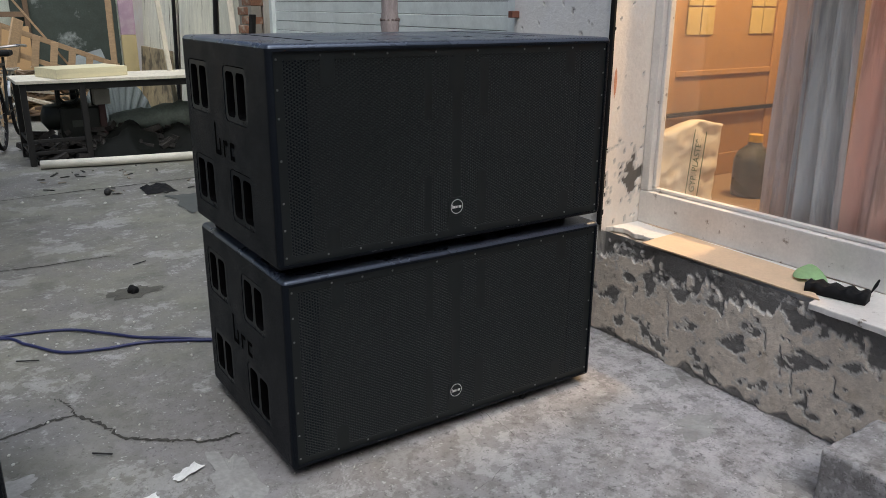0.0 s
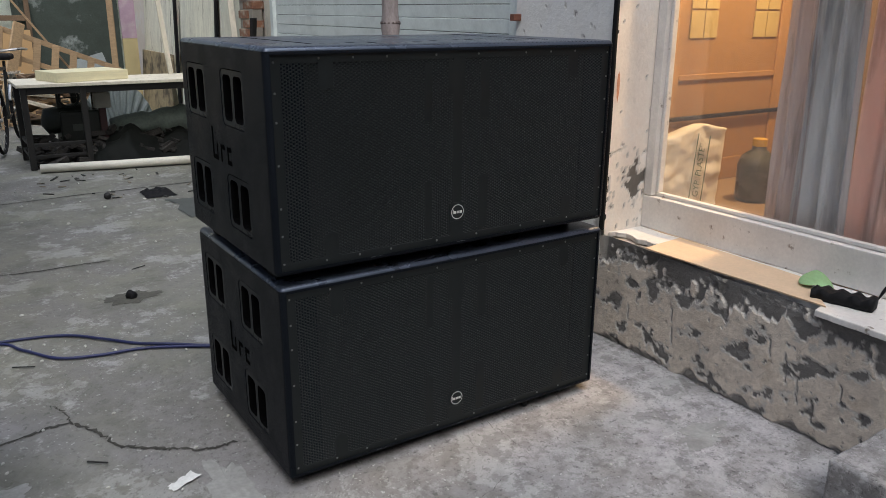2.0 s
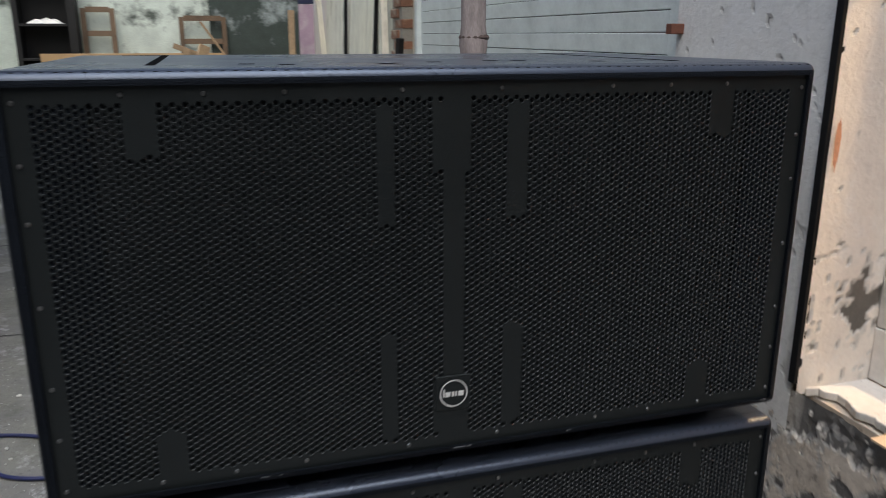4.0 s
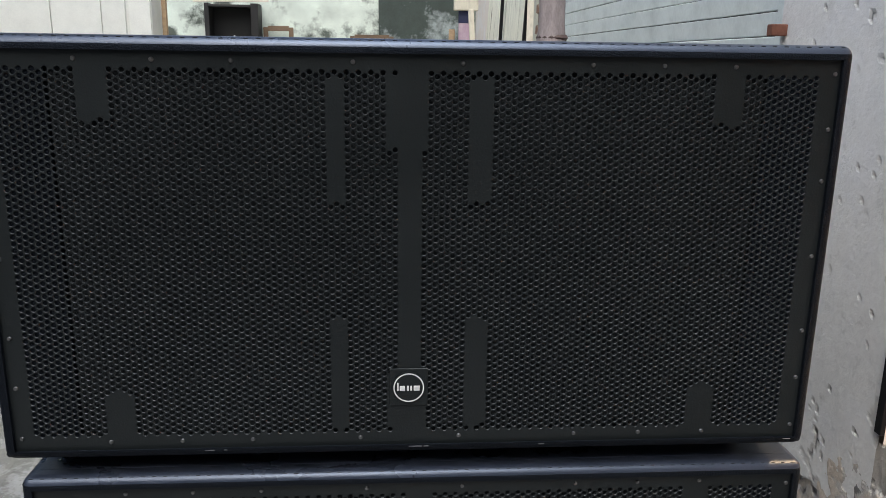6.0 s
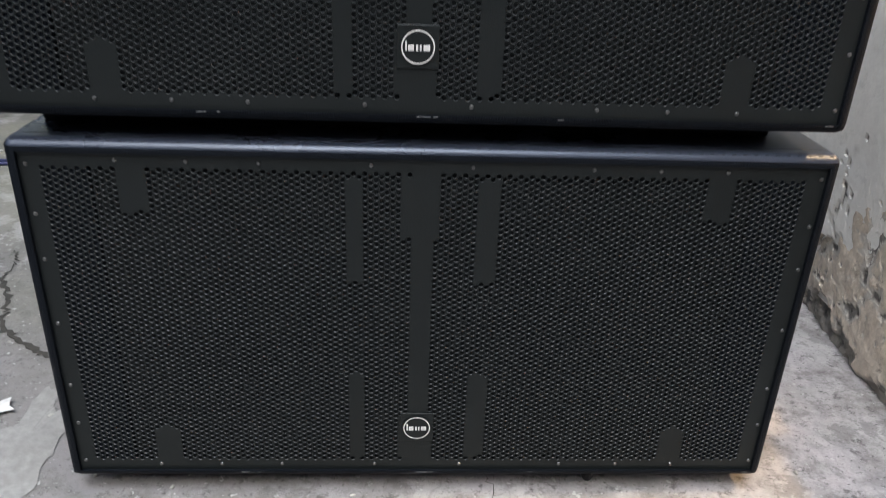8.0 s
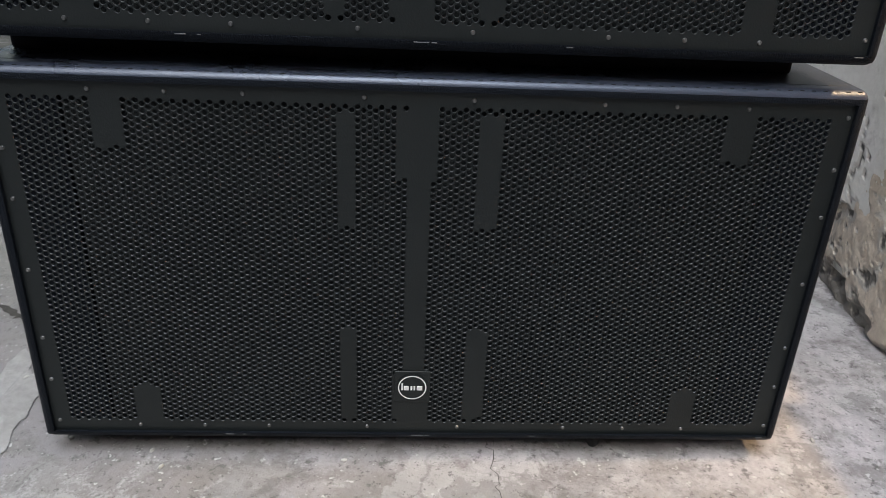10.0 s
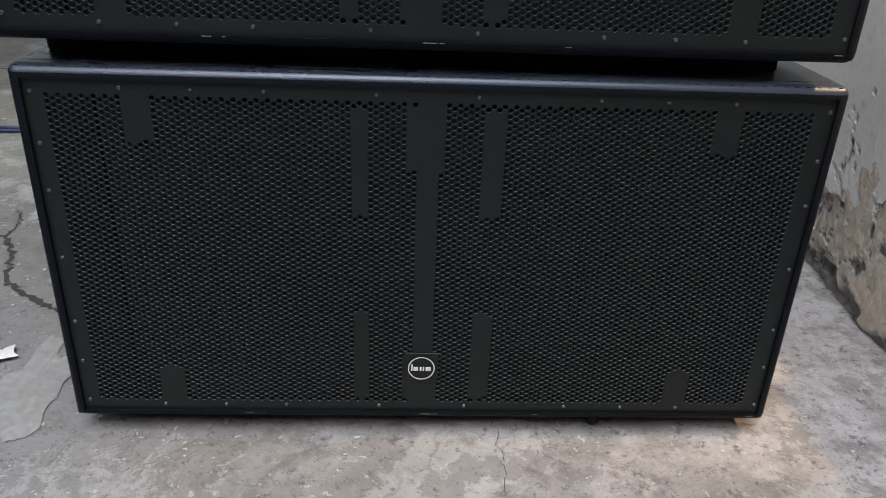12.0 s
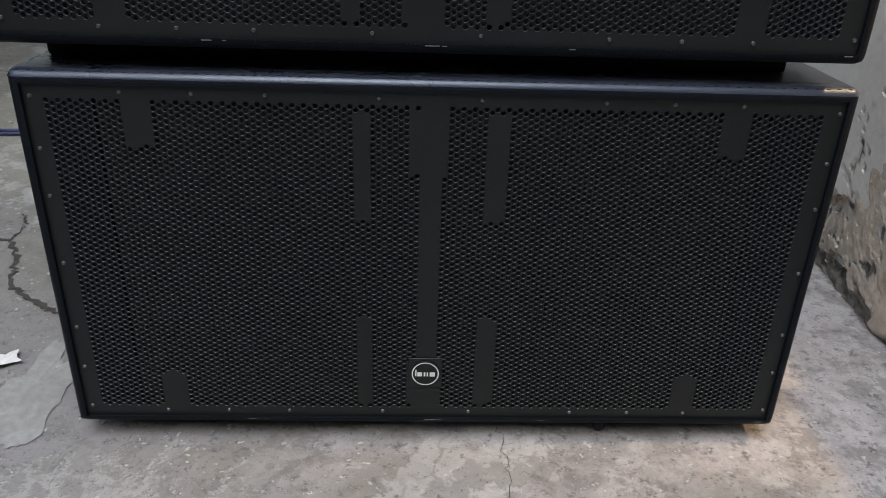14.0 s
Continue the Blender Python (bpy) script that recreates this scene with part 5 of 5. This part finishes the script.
plank("long_stick", (0.27, 8.95, 1.47), (0.84, 8.9, 0.62), 0.03, 0.025, WOOD, "long thin stick leaning on the heap", "stick")
for x, z, w, h, r in ((0.95, 0.66, 0.3, 0.2, 20), (1.18, 0.7, 0.36, 0.3, -15), (0.8, 0.5, 0.3, 0.2, 0)):
    o = part("grey_sheet", box(-w / 2, w / 2, 0, 0.01, 0, h, 0.002), GREY_SHEET)
    o.matrix_world = pose(x, 9.15, z - 0.2, -20, r, 0)
    tagged(o, "bent grey sheet offcut on the timber heap", "sheet")
gb_ = part("green_board", box(0.4, 1.75, 10.33, 10.38, 0.0, 2.6, 0.005), mat("dark_green_panel", (0.045, 0.06, 0.05), 0.7, vary=0.3, second=(0.3, 0.34, 0.33), mask=(0.54, 0.64), mscale=2.2))
tagged(gb_, "dark green panel with white stains against the wall", "board")
ps = empty("plywood_sheet", -1.66, 9.86, 0, label="large tan plywood sheet standing on blocks", category="plywood")
part("sheet", box(0, 2.2, 0, 0.018, 0.1, 1.09, 0.002), PLY, ps)
for x in (0.2, 0.75, 1.4):
    part("block", box(x, x + 0.2, -0.08, 0.1, 0, 0.099, 0.005), DARK_WOOD, ps)
sh = empty("shelf_unit", -1.95, 10.05, 0, label="dark wooden shelf with a white bundle on it", category="shelf")
for x in (0, 0.62):
    part("side", box(x, x + 0.1 * (1 if x else 0.6), 0, 0.3, 0, 1.95, 0.004), DARK_WOOD, sh)
for z in (0.5, 1.0, 1.42, 1.9):
    part("board", box(0.061, 0.619, 0.0, 0.3, z, z + 0.03, 0.003), DARK_WOOD, sh)
part("back", box(0.0, 0.72, 0.301, 0.32, 0, 1.95), DARK_WOOD, sh)
rag("cloth_bundle", -1.6, 10.17, 0.2, 0.1, 0.08, SACK, "white cloth bundle lying on the shelf", 11).location = (0, 0, 1.452)
OLD_BROWN = mat("old_brown_wood", (0.17, 0.115, 0.07), 0.8, vary=0.3)
for (x, z, w) in ((-1.2, 1.3, 0.35), (0.0, 1.2, 0.55)):
    rk = empty("wooden_rack", x, 10.25, 0, label="open brown wooden rack against the wall", category="rack")
    for dx_ in (0, w):
        part("post", box(dx_, dx_ + 0.06, 0, 0.06, 0, z + 0.35, 0.003), OLD_BROWN, rk)
    for zz in (z * 0.6, z, z + 0.3):
        part("rail", box(0.061, w - 0.001, 0.01, 0.04, zz, zz + 0.07, 0.003), OLD_BROWN, rk)
plank("loose_batten", (-2.1, 10.1, 1.97), (-1.1, 10.15, 1.99), 0.06, 0.02, PALE_WOOD, "loose batten lying on top of the shelf", "batten")
wc = empty("white_cupboard", -3.7, 8.0, 0, label="tall white panelled cupboard with closed doors", category="cupboard")
WHITE = mat("cream_white_paint", (0.82, 0.82, 0.75), 0.5, vary=0.06, bump=0.08)
part("carcass", box(0, 1.64, 0.02, 0.5, 0, 2.3, 0.005), WHITE, wc)
for a, c in ((0.02, 0.56), (0.57, 1.1), (1.11, 1.36), (1.4, 1.63)):
    part("door", box(a, c, -0.004, 0.018, 0.06, 2.27, 0.004), WHITE, wc)
plank("slim_batten", (-1.99, 8.2, 0.0), (-1.98, 8.25, 2.3), 0.05, 0.04, WOOD, "slim brown batten standing by the cupboard", "batten")

# bicycle
bk = empty("bicycle", -0.06, 7.12, 0, 76, label="old bicycle with chrome bars parked by the heap", category="bicycle")
CHROME = mat("dull_chrome", (0.55, 0.55, 0.54), 0.3, 0.9, bump=0.05)
for x in (-0.5, 0.52):
    circ = [(x + 0.31 * math.cos(2 * math.pi * k / 32), 0, 0.335 + 0.31 * math.sin(2 * math.pi * k / 32)) for k in range(33)]
    wh = part("wheel", tube([(x, -0.03, 0.335), (x, 0.03, 0.335)], 0.02), CHROME, bk)
    part("tyre", tube(circ, 0.018, close=False), RUBBER, wh)
    sp = bmesh.new()
    for k in range(18):
        a = 2 * math.pi * k / 18
        tube([(x, 0, 0.335), (x + 0.3 * math.cos(a), 0, 0.335 + 0.3 * math.sin(a))], 0.0022, sp, 4)
    part("spokes", sp, CHROME, wh)
    part("mudguard", tube([(x + 0.345 * math.cos(a), 0, 0.335 + 0.345 * math.sin(a)) for a in [radians(20 + 14 * k) for k in range(11)]], 0.02), CHROME, bk)
for a, c, r in (((-0.42, 0, 0.8), (0.15, 0, 0.78), 0.016), ((-0.42, 0, 0.72), (-0.02, 0, 0.3), 0.016), ((0.17, 0, 0.85), (-0.02, 0, 0.3), 0.015), ((0.52, 0, 0.335), (-0.02, 0, 0.3), 0.011), ((0.52, 0, 0.335), (0.15, 0, 0.78), 0.01), ((-0.5, 0, 0.335), (-0.4, 0, 0.95), 0.016)):
    part("tube", tube([a, c], r), BLACK_METAL, bk)
part("handlebar", tube(smooth_line([(-0.22, -0.28, 0.98), (-0.36, -0.24, 0.99), (-0.4, 0, 0.97), (-0.36, 0.24, 0.99), (-0.22, 0.28, 0.98)]), 0.012), CHROME, bk)
part("saddle", box(0.08, 0.32, -0.08, 0.08, 0.86, 0.92, 0.025, 3), RUBBER, bk)
part("carrier", box(0.3, 0.7, -0.06, 0.06, 0.7, 0.715, 0.004), CHROME, bk)
